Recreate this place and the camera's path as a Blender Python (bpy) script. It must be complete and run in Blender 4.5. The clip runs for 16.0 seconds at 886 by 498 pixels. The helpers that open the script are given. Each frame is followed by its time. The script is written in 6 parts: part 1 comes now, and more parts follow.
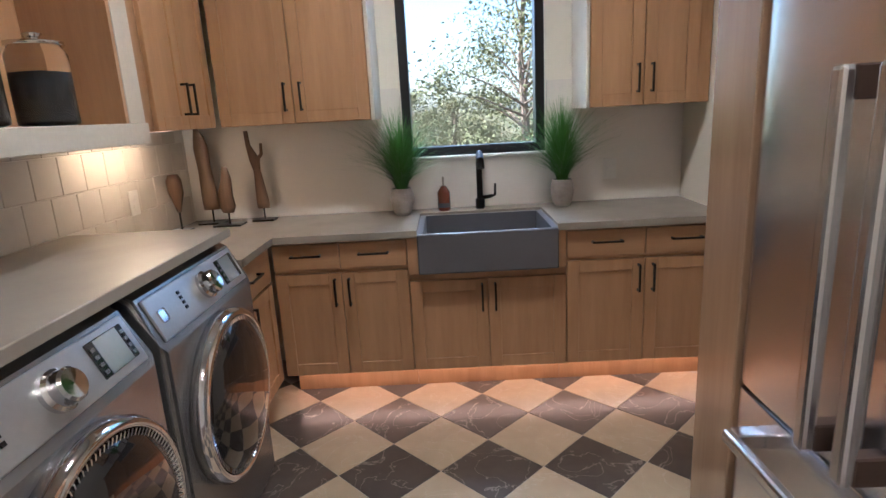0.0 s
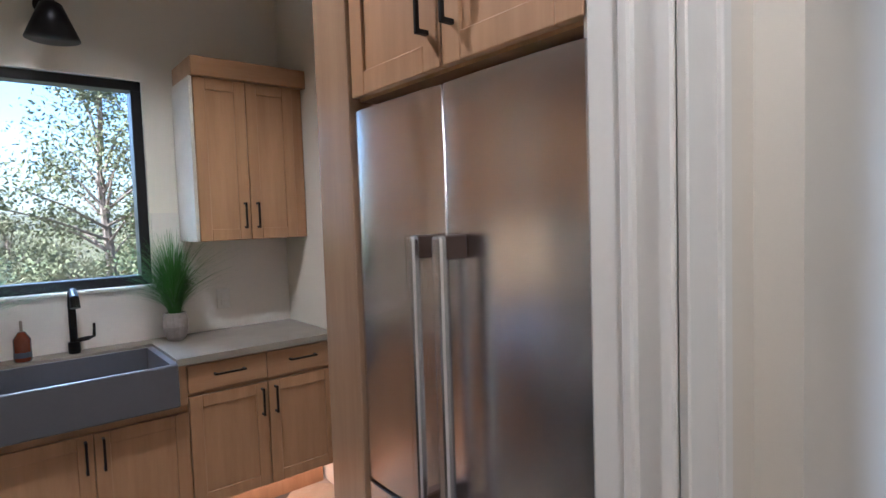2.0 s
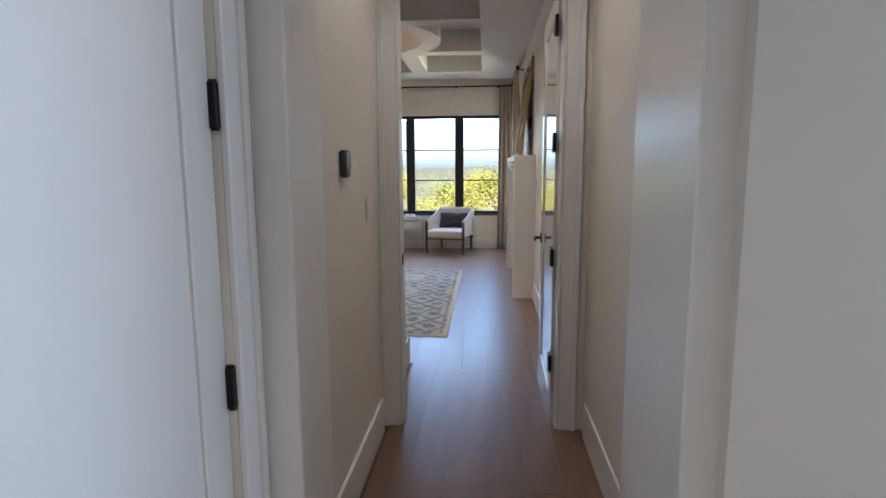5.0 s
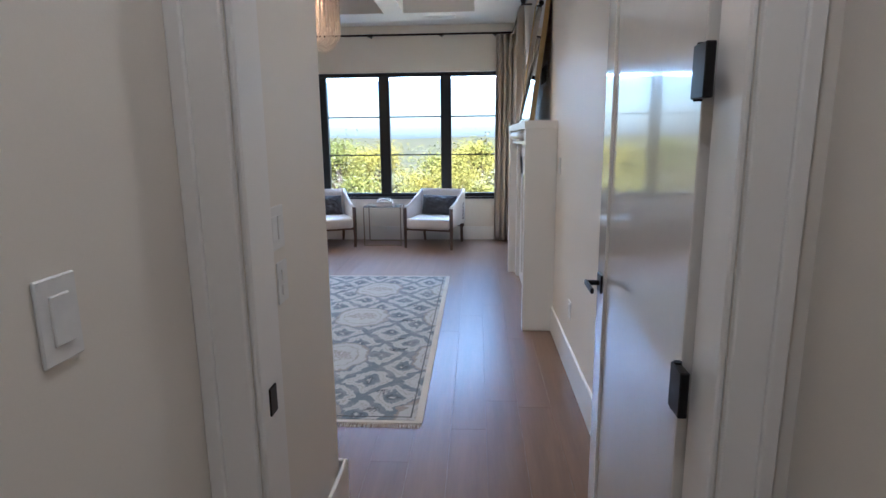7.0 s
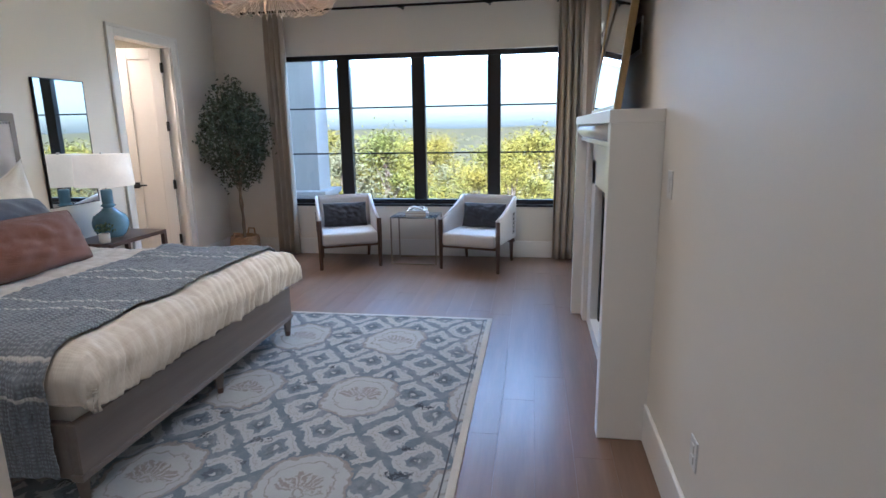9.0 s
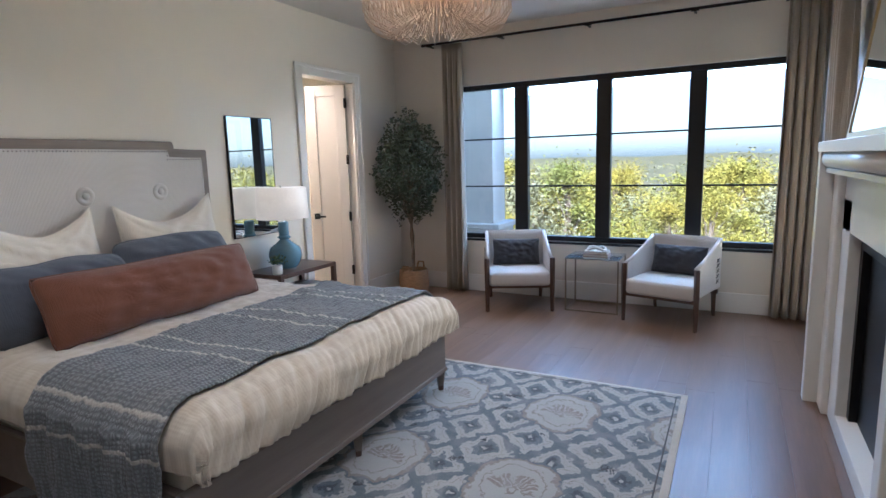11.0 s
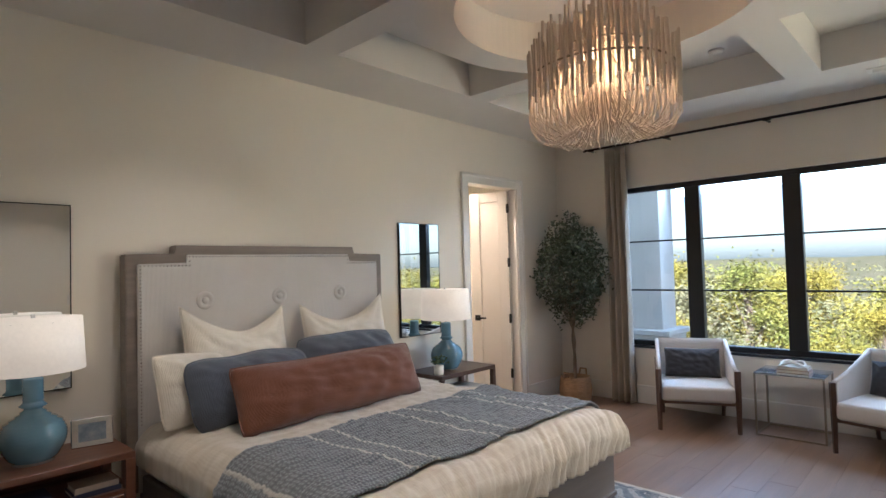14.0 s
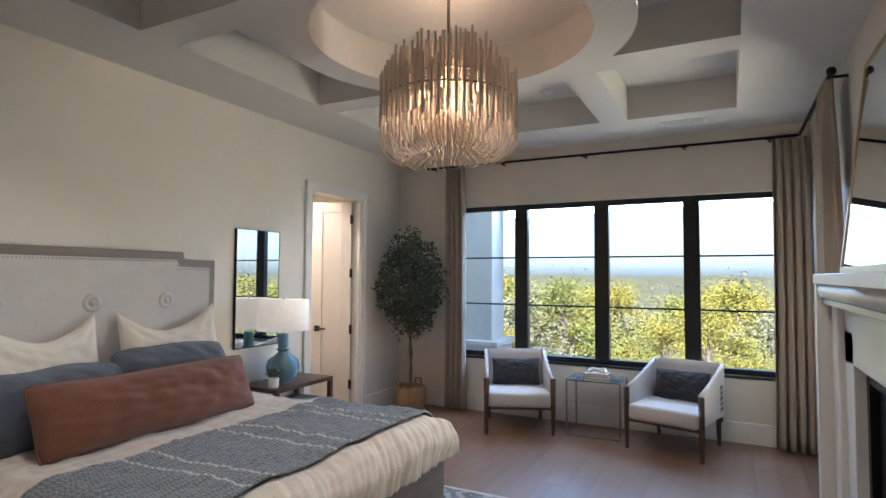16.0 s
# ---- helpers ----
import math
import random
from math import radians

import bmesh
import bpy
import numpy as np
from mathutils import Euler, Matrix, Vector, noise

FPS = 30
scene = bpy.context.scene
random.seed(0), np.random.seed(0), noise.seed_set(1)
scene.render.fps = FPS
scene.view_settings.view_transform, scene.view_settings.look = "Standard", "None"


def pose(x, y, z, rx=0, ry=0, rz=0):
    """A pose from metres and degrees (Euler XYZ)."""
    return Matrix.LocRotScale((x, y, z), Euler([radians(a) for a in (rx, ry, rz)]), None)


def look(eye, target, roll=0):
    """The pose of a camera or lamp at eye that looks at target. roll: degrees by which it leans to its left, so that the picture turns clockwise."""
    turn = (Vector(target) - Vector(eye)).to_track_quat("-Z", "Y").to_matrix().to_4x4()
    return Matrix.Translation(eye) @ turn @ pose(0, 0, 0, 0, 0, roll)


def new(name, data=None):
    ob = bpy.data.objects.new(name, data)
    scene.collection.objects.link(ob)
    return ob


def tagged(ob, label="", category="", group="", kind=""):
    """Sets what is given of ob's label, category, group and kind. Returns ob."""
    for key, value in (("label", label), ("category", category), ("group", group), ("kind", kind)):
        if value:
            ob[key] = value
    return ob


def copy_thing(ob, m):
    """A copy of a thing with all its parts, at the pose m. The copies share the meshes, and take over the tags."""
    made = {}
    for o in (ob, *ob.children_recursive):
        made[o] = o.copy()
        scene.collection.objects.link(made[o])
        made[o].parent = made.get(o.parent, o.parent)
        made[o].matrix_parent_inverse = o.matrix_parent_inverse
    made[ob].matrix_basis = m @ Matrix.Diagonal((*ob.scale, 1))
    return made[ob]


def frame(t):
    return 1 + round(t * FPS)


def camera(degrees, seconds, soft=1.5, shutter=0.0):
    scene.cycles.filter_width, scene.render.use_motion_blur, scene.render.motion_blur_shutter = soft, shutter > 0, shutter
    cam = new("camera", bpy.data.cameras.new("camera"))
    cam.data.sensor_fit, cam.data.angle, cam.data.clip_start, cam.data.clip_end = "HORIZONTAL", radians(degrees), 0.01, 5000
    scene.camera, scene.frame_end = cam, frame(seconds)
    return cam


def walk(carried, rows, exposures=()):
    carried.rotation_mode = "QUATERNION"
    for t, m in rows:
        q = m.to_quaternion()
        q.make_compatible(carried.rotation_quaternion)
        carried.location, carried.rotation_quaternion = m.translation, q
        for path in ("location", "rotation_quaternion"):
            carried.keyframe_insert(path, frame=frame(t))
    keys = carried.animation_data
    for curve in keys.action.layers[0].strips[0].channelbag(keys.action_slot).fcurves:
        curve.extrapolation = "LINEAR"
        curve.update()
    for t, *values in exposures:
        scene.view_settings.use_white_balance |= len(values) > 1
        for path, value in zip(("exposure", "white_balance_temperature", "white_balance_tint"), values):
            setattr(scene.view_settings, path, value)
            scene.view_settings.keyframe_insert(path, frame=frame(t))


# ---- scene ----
cam = camera(76.9, 16.0)
PATH = [
    (0, (0.631, 0.456, 1.452), (0.602, 2.399, 0.98), -3.1),
    (0.5, (0.559, 0.419, 1.46), (0.853, 2.356, 1.057), -2.9),
    (1, (0.52, 0.388, 1.472), (1.145, 2.264, 1.177), -2.3),
    (1.5, (0.501, 0.357, 1.5), (1.459, 2.103, 1.319), -2.1),
    (2, (0.499, 0.327, 1.527), (1.765, 1.871, 1.413), -1.9),
    (2.5, (0.526, 0.264, 1.533), (2.107, 1.484, 1.428), -1.6),
    (3, (0.604, 0.198, 1.522), (2.403, 1.06, 1.379), -1.3),
    (3.5, (0.745, 0.16, 1.509), (2.664, 0.689, 1.317), -0.9),
    (4, (1.041, 0.143, 1.507), (3.007, 0.434, 1.28), -0.4),
    (4.5, (1.446, 0.164, 1.48), (3.421, 0.338, 1.216), -0.3),
    (4.7, (1.613, 0.163, 1.479), (3.587, 0.326, 1.206), -0.3),
    (7, (3.938, 0.214, 1.5), (5.896, 0.332, 1.11), -0.6),
    (7.5, (4.406, 0.21, 1.497), (6.36, 0.344, 1.093), -0.3),
    (8, (4.863, 0.166, 1.489), (6.812, 0.356, 1.084), -0.1),
    (8.2, (5.009, 0.162, 1.5), (6.955, 0.375, 1.088), -0.4),
    (10.5, (6.07, 0.289, 1.572), (7.909, 0.991, 1.219), -1.0),
    (11, (6.111, 0.298, 1.565), (7.862, 1.214, 1.256), -1.6),
    (11.5, (6.129, 0.316, 1.551), (7.771, 1.426, 1.281), -2.2),
    (12, (6.131, 0.318, 1.556), (7.655, 1.594, 1.331), -2.8),
    (12.5, (6.118, 0.329, 1.537), (7.552, 1.715, 1.385), -3.1),
    (13, (6.117, 0.342, 1.564), (7.512, 1.774, 1.484), -2.8),
    (13.5, (6.116, 0.343, 1.566), (7.521, 1.766, 1.571), -2.2),
    (14, (6.113, 0.347, 1.577), (7.568, 1.717, 1.644), -1.6),
    (14.5, (6.098, 0.347, 1.589), (7.631, 1.627, 1.692), -0.8),
    (15, (6.087, 0.337, 1.593), (7.704, 1.508, 1.71), -0.1),
    (15.5, (6.072, 0.331, 1.59), (7.773, 1.376, 1.706), 0.3),
    (16, (6.048, 0.331, 1.6), (7.828, 1.238, 1.694), 0.3),
]
walk(cam, [(t, look(eye, target, roll)) for t, eye, target, roll in PATH], [(0, 2.85, 5000, 10), (1.5, 2.88, 4700, 10), (3, 2.7, 4800, 10), (4.5, 2.6, 5050, 10), (7.5, 2.75, 4600, 10), (8, 2.65, 4650, 10), (10.5, 2.40, 4650, 10), (13, 2.42, 5200, 10), (16, 2.36, 4950, 10)])

# ---- world, sun, lights ----
world = bpy.data.worlds.new("sky")
scene.world = world
world.use_nodes = True
wn = world.node_tree.nodes
sky = wn.new("ShaderNodeTexSky")
sky.sky_type = "NISHITA"
sky.sun_disc = False
sky.sun_elevation, sky.sun_rotation = radians(38), radians(-90)
sky.air_density, sky.dust_density = 1.0, 2.0
wn["Background"].inputs["Strength"].default_value = 0.075
world.node_tree.links.new(sky.outputs[0], wn["Background"].inputs["Color"])


def lamp(name, kind, m, power, color=(1, 1, 1), **kw):
    d = bpy.data.lights.new(name, kind)
    d.energy, d.color = power, color
    if "radius" in kw:
        d.shadow_soft_size = kw["radius"]
    if "size" in kw:
        d.shape, d.size, d.size_y = "RECTANGLE", kw["size"][0], kw["size"][1]
    if "cone" in kw:
        d.spot_size, d.spot_blend = radians(kw["cone"]), 0.6
    if "angle" in kw:
        d.angle = radians(kw["angle"])
    ob = new(name, d)
    ob.matrix_basis = m
    return ob


WARM = (1.0, 0.66, 0.36)
lamp("sun", "SUN", look((0, 0, 0), (0.79, 0.0, -0.62)), 4.2, (1.0, 0.93, 0.82), angle=0.6)

# Area lamps added at or beyond the openings stand in for sky light.
lamp("daylight_fill", "AREA", pose(3.0, -6.95, 1.65, rx=90), 66.0, (0.84, 0.92, 1.0), size=(4.0, 2.7))
lamp("daylight_fill", "AREA", look((13.7, 1.55, 3.1), (9.0, 2.3, 1.4)), 44.0, (0.64, 0.82, 1.0), size=(3.7, 1.3))
# Unseen warm lamp added outside the south window to lift the north wall.
lamp("daylight_fill", "AREA", look((12.6, -1.75, 1.0), (7.6, 4.1, 2.1)), 29.0, (1.0, 0.80, 0.48), size=(1.8, 0.7))
lamp("daylight_fill", "AREA", look((0.80, 4.75, 3.0), (0.80, 2.9, 0.9)), 15.0, (0.78, 0.89, 1.0), size=(1.0, 0.9))


# ---- materials ----
def mat(name, base, rough=0.5, metal=0.0, second=None, scale=3.0, fine=60.0, bump=0.1, stretch=(1, 1, 1), mix=0.5, per_object=0.0, coat=0.0, spec=0.5):
    """Base colour varied at two scales, with fine relief."""
    m = bpy.data.materials.new(name)
    m.use_nodes = True
    n, l = m.node_tree.nodes, m.node_tree.links
    p = n["Principled BSDF"]
    p.inputs["Roughness"].default_value, p.inputs["Metallic"].default_value = rough, metal
    p.inputs["Coat Weight"].default_value = coat
    p.inputs["Specular IOR Level"].default_value = spec
    if second is None:
        second = tuple(c * 0.82 for c in base)
    tc, mp = n.new("ShaderNodeTexCoord"), n.new("ShaderNodeMapping")
    mp.inputs["Scale"].default_value = stretch
    l.new(tc.outputs["Object"], mp.inputs["Vector"])
    big, small = n.new("ShaderNodeTexNoise"), n.new("ShaderNodeTexNoise")
    big.inputs["Scale"].default_value, small.inputs["Scale"].default_value = scale, fine
    big.inputs["Detail"].default_value, small.inputs["Detail"].default_value = 5, 3
    for t in (big, small):
        l.new(mp.outputs[0], t.inputs["Vector"])
    add = n.new("ShaderNodeMath")
    add.operation = "MULTIPLY_ADD"
    add.inputs[1].default_value = 0.35
    l.new(small.outputs["Fac"], add.inputs[0])
    l.new(big.outputs["Fac"], add.inputs[2])
    last = add
    if per_object:
        info, ma = n.new("ShaderNodeObjectInfo"), n.new("ShaderNodeMath")
        ma.operation, ma.inputs[1].default_value = "MULTIPLY_ADD", per_object
        l.new(info.outputs["Random"], ma.inputs[0])
        l.new(add.outputs[0], ma.inputs[2])
        last = ma
    ramp = n.new("ShaderNodeValToRGB")
    w = 0.5 * mix
    ramp.color_ramp.elements[0].position, ramp.color_ramp.elements[1].position = 0.67 - w + per_object / 2, 0.67 + w + per_object / 2
    ramp.color_ramp.elements[0].color, ramp.color_ramp.elements[1].color = (*second, 1), (*base, 1)
    l.new(last.outputs[0], ramp.inputs[0])
    l.new(ramp.outputs[0], p.inputs["Base Color"])
    if bump:
        b = n.new("ShaderNodeBump")
        b.inputs["Strength"].default_value, b.inputs["Distance"].default_value = bump, 0.004
        l.new(small.outputs["Fac"], b.inputs["Height"])
        l.new(b.outputs[0], p.inputs["Normal"])
    return m


def glow(name, color, strength):
    m = mat(name, (0.8, 0.75, 0.68), 0.6)
    p = m.node_tree.nodes["Principled BSDF"]
    p.inputs["Emission Color"].default_value, p.inputs["Emission Strength"].default_value = (*color, 1), strength
    return m


def cloth(name, base, second=None, weave=220.0, rough=0.9, bump=0.35, scale=4.0, axis="XY"):
    m = mat(name, base, rough, second=second, scale=scale, fine=40, bump=0)
    n, l = m.node_tree.nodes, m.node_tree.links
    p = n["Principled BSDF"]
    p.inputs["Sheen Weight"].default_value = 0.25
    p.inputs["Specular IOR Level"].default_value = 0.2
    tc = n.new("ShaderNodeTexCoord")
    waves = []
    for d in axis:
        w = n.new("ShaderNodeTexWave")
        w.bands_direction = d
        w.inputs["Scale"].default_value, w.inputs["Distortion"].default_value = weave / 6, 1.5
        l.new(tc.outputs["Object"], w.inputs["Vector"])
        waves.append(w)
    add = n.new("ShaderNodeMath")
    l.new(waves[0].outputs["Fac"], add.inputs[0])
    l.new(waves[-1].outputs["Fac"], add.inputs[1])
    b = n.new("ShaderNodeBump")
    b.inputs["Strength"].default_value, b.inputs["Distance"].default_value = bump, 0.002
    l.new(add.outputs[0], b.inputs["Height"])
    l.new(b.outputs[0], p.inputs["Normal"])
    return m


def wood(name, light, dark, axis="X", rough=0.45, per_object=0.25, coat=0.0, scale=1.0):
    s = {"X": (0.5, 6, 6), "Y": (6, 0.5, 6), "Z": (6, 6, 0.5)}[axis]
    return mat(name, light, rough, second=dark, scale=2.2 * scale, fine=14 * scale, bump=0.08, stretch=s, mix=0.45, per_object=per_object, coat=coat)


def glass_mat(name, tint=(1, 1, 1), rough=0.0):
    m = bpy.data.materials.new(name)
    m.use_nodes = True
    p = m.node_tree.nodes["Principled BSDF"]
    p.inputs["Base Color"].default_value = (*tint, 1)
    p.inputs["Transmission Weight"].default_value, p.inputs["Roughness"].default_value, p.inputs["IOR"].default_value = 1.0, rough, 1.45
    return m


PAINT = mat("wall_paint", (0.70, 0.645, 0.555), 0.5, second=(0.67, 0.615, 0.525), scale=1.2, fine=180, bump=0.06)
CEIL = mat("ceiling_paint", (0.64, 0.615, 0.575), 0.7, second=(0.61, 0.585, 0.545), scale=1.5, fine=160, bump=0.06)
TRIM = mat("trim_paint", (0.74, 0.71, 0.66), 0.28, second=(0.71, 0.68, 0.63), scale=2, fine=90, bump=0.03)
LAUNDRY_PAINT = mat("cream_wall_paint", (0.74, 0.70, 0.60), 0.6, second=(0.71, 0.67, 0.57), scale=1.5, fine=170, bump=0.06)
PLANK = wood("oak_plank", (0.175, 0.105, 0.066), (0.125, 0.076, 0.048), "X", 0.30, per_object=0.16)
OAK = wood("rift_oak", (0.43, 0.25, 0.125), (0.335, 0.185, 0.088), "Z", 0.42, per_object=0.12)
OAK_H = wood("rift_oak_level", (0.43, 0.25, 0.125), (0.335, 0.185, 0.088), "X", 0.42, per_object=0.12)
WALNUT = wood("walnut", (0.085, 0.045, 0.03), (0.05, 0.026, 0.018), "Z", 0.35, per_object=0.1)
MAHOGANY = wood("mahogany", (0.17, 0.075, 0.045), (0.09, 0.036, 0.022), "X", 0.35, per_object=0.1)
GREYWOOD = wood("weathered_wood", (0.22, 0.18, 0.15), (0.15, 0.12, 0.10), "X", 0.5, per_object=0.1)
BEDWOOD = wood("taupe_wood", (0.16, 0.13, 0.11), (0.12, 0.095, 0.08), "X", 0.45, per_object=0.05)
BLACK = mat("black_metal", (0.012, 0.011, 0.011), 0.38, 0.6, bump=0.02)
FRAME = mat("black_window_frame", (0.014, 0.014, 0.016), 0.4, 0.2, bump=0.03)
STEEL = mat("stainless_steel", (0.74, 0.74, 0.75), 0.23, 1.0, second=(0.67, 0.67, 0.68), scale=2, fine=60, bump=0.03, stretch=(8, 8, 0.3))
DOORPAINT = mat("satin_door_paint", (0.66, 0.625, 0.565), 0.15, second=(0.62, 0.585, 0.525), scale=1.5, fine=50, bump=0.01, coat=0.8)
CHROME = mat("chrome", (0.75, 0.75, 0.76), 0.08, 1.0, bump=0.0)
SILVER = mat("silver_enamel", (0.30, 0.295, 0.29), 0.27, 0.8, second=(0.27, 0.265, 0.26), bump=0.02)
DARKGLASS = mat("smoked_glass", (0.012, 0.011, 0.012), 0.04, 0.0, bump=0.0, coat=0.5)
QUARTZ = mat("taupe_quartz", (0.29, 0.26, 0.215), 0.25, second=(0.245, 0.22, 0.18), scale=6, fine=300, bump=0.02)
SPLASH = mat("splash_stone", (0.72, 0.68, 0.62), 0.25, second=(0.67, 0.63, 0.57), scale=3, fine=40, bump=0.02)
SINKM = mat("grey_fireclay", (0.105, 0.105, 0.115), 0.35, second=(0.09, 0.09, 0.10), bump=0.03)
GLASS = glass_mat("window_glass")
MIRROR = mat("mirror_glass", (0.86, 0.88, 0.87), 0.015, 1.0, second=(0.86, 0.88, 0.87), bump=0.0)
PLASTIC = mat("white_plastic", (0.72, 0.70, 0.66), 0.4, bump=0.0)
IVORY = cloth("ivory_linen", (0.72, 0.67, 0.58), (0.67, 0.61, 0.52))
DUVET = cloth("cream_duvet", (0.60, 0.545, 0.46), (0.53, 0.465, 0.375), weave=160, scale=9, bump=0.2)
BLUELINEN = cloth("slate_linen", (0.105, 0.118, 0.15), (0.085, 0.096, 0.122))
RUST = cloth("rust_velvet", (0.165, 0.068, 0.042), (0.13, 0.052, 0.032), weave=300)
UPHOL = cloth("pale_upholstery", (0.60, 0.57, 0.54), (0.56, 0.53, 0.50), weave=260)
CHAIRFAB = cloth("oatmeal_fabric", (0.58, 0.55, 0.53), (0.53, 0.50, 0.48), weave=260)
CHARCOAL = cloth("charcoal_fabric", (0.05, 0.05, 0.058), (0.04, 0.04, 0.046))
CURTAIN = cloth("taupe_curtain", (0.42, 0.36, 0.285), (0.37, 0.315, 0.245), weave=300, axis="XZ")
SHADE = glow("lamp_shade_linen", (1.0, 0.76, 0.52), 0.085)
BULB = glow("bulb", (1.0, 0.62, 0.28), 1.4)
CAN = glow("can_lens", (1.0, 0.8, 0.55), 1.6)
TEAL = mat("teal_glaze", (0.15, 0.27, 0.36), 0.12, second=(0.11, 0.21, 0.29), scale=5, fine=30, bump=0.05, coat=0.6)
WHITEBEAD = mat("white_beads", (0.55, 0.49, 0.42), 0.45, bump=0.05)
BASKET = mat("seagrass", (0.33, 0.20, 0.10), 0.8, second=(0.2, 0.115, 0.055), scale=20, fine=90, bump=0.9, stretch=(1, 1, 4))
LEAF = mat("olive_leaf", (0.045, 0.065, 0.03), 0.55, second=(0.025, 0.038, 0.018), scale=14, fine=30, bump=0.0)
GRASSM = mat("green_grass_blades", (0.075, 0.21, 0.035), 0.5, second=(0.045, 0.13, 0.02), scale=12, fine=30, bump=0.0)
STONE = mat("grey_stone_pot", (0.33, 0.29, 0.26), 0.7, second=(0.24, 0.21, 0.185), scale=18, fine=70, bump=0.4)
BARK = mat("bark", (0.20, 0.145, 0.10), 0.85, second=(0.11, 0.08, 0.055), scale=10, fine=50, bump=0.6)
CARVED = wood("carved_wood", (0.14, 0.082, 0.045), (0.08, 0.046, 0.027), "Z", 0.5)
BRASSY = mat("antique_metal", (0.30, 0.26, 0.21), 0.4, 0.85, second=(0.24, 0.2, 0.16), bump=0.05)
GOLD = mat("gold_frame", (0.50, 0.36, 0.17), 0.4, 0.8, bump=0.05)
PAPER = mat("paper", (0.66, 0.62, 0.55), 0.8, bump=0.0)
AMBER = mat("amber_bottle", (0.12, 0.03, 0.015), 0.1, coat=0.6, bump=0.0)
STUCCO = mat("stucco", (0.46, 0.45, 0.43), 0.85, second=(0.42, 0.41, 0.39), scale=3, fine=120, bump=0.4)
GROUND = mat("dry_ground", (0.15, 0.13, 0.085), 0.95, second=(0.07, 0.074, 0.04), scale=0.03, fine=0.6, bump=0.0, spec=0.0)
TREE_Y = mat("yellow_green_leaves", (0.27, 0.21, 0.035), 0.7, second=(0.155, 0.165, 0.04), scale=0.6, fine=3, bump=0.0, per_object=0.4, spec=0.05)
TREE_G = mat("grey_green_leaves", (0.19, 0.175, 0.095), 0.7, second=(0.12, 0.125, 0.06), scale=0.6, fine=3, bump=0.0, per_object=0.4, spec=0.05)
FIREBOX = mat("firebox_steel", (0.01, 0.01, 0.01), 0.5, 0.3, bump=0.05)


# ---- building helpers ----
def box(bm, x0, x1, y0, y1, z0, z1, bevel=0.0, seg=1):
    m = Matrix.Translation(((x0 + x1) / 2, (y0 + y1) / 2, (z0 + z1) / 2)) @ Matrix.Diagonal((x1 - x0, y1 - y0, z1 - z0, 1))
    got = bmesh.ops.create_cube(bm, size=1, matrix=m)["verts"]
    if bevel:
        edges = list({e for v in got for e in v.link_edges})
        bmesh.ops.bevel(bm, geom=edges, offset=bevel, segments=seg, affect="EDGES", profile=0.5)
    return bm


def boxes(*dims, bevel=0.0, seg=1):
    bm = bmesh.new()
    for d in dims:
        box(bm, *d, bevel=bevel, seg=seg)
    return bm


def tube(points, radius, sides=8, bm=None, caps=True):
    """A round bar along points; radius is a number or one number a point."""
    bm = bm or bmesh.new()
    pts = [Vector(p) for p in points]
    rad = radius if isinstance(radius, (list, tuple)) else [radius] * len(pts)
    rings, up = [], None
    for i, p in enumerate(pts):
        d = (pts[min(i + 1, len(pts) - 1)] - pts[max(i - 1, 0)]).normalized()
        if up is None:
            up = Vector((0, 0, 1)) if abs(d.z) < 0.9 else Vector((1, 0, 0))
        a = d.cross(up).normalized()
        b = a.cross(d).normalized()
        up = b
        rings.append([bm.verts.new(p + rad[i] * (math.cos(k) * a + math.sin(k) * b)) for k in (2 * math.pi * j / sides for j in range(sides))])
    for r, q in zip(rings, rings[1:]):
        for j in range(sides):
            bm.faces.new((r[j], r[(j + 1) % sides], q[(j + 1) % sides], q[j]))
    if caps:
        bm.faces.new(rings[0][::-1])
        bm.faces.new(rings[-1])
    return bm


def lathe(profile, sides=32, bm=None, at=(0, 0, 0)):
    bm = bm or bmesh.new()
    rings = []
    for r, z in profile:
        rings.append([bm.verts.new((at[0] + r * math.cos(a), at[1] + r * math.sin(a), at[2] + z)) for a in (2 * math.pi * k / sides for k in range(sides))])
    for p, q in zip(rings, rings[1:]):
        for j in range(sides):
            bm.faces.new((p[j], p[(j + 1) % sides], q[(j + 1) % sides], q[j]))
    if profile[0][0] > 0.001:
        bm.faces.new(rings[0][::-1])
    if profile[-1][0] > 0.001:
        bm.faces.new(rings[-1])
    return bm


def grid(fn, nu, nv, bm=None, closed=False):
    bm = bm or bmesh.new()
    v = [[bm.verts.new(fn(i / nu, j / nv)) for j in range(nv + 1)] for i in range(nu + 1)]
    for i in range(nu):
        for j in range(nv):
            bm.faces.new((v[i][j], v[i + 1][j], v[i + 1][j + 1], v[i][j + 1]))
    return bm


def mesh_of(bm, name, material, smooth=False):
    bmesh.ops.recalc_face_normals(bm, faces=bm.faces)
    me = bpy.data.meshes.new(name)
    bm.to_mesh(me)
    bm.free()
    me.materials.append(material)
    if smooth:
        me.shade_smooth()
    return me


def part(name, bm, material, parent, label="", smooth=False, m=None):
    ob = new(name, mesh_of(bm, name, material, smooth))
    ob.parent = parent
    if m is not None:
        ob.matrix_basis = m
    if label:
        ob["label"] = label
    return ob


def thing(name, m, label, category, group="", kind=""):
    return tagged(place(new(name), m), label, category, group, kind)


def place(ob, m):
    ob.matrix_basis = m
    return ob


def solid(name, bm, material, label, category, smooth=False, m=None, group="", kind=""):
    ob = new(name, mesh_of(bm, name, material, smooth))
    if m is not None:
        ob.matrix_basis = m
    return tagged(ob, label, category, group, kind)


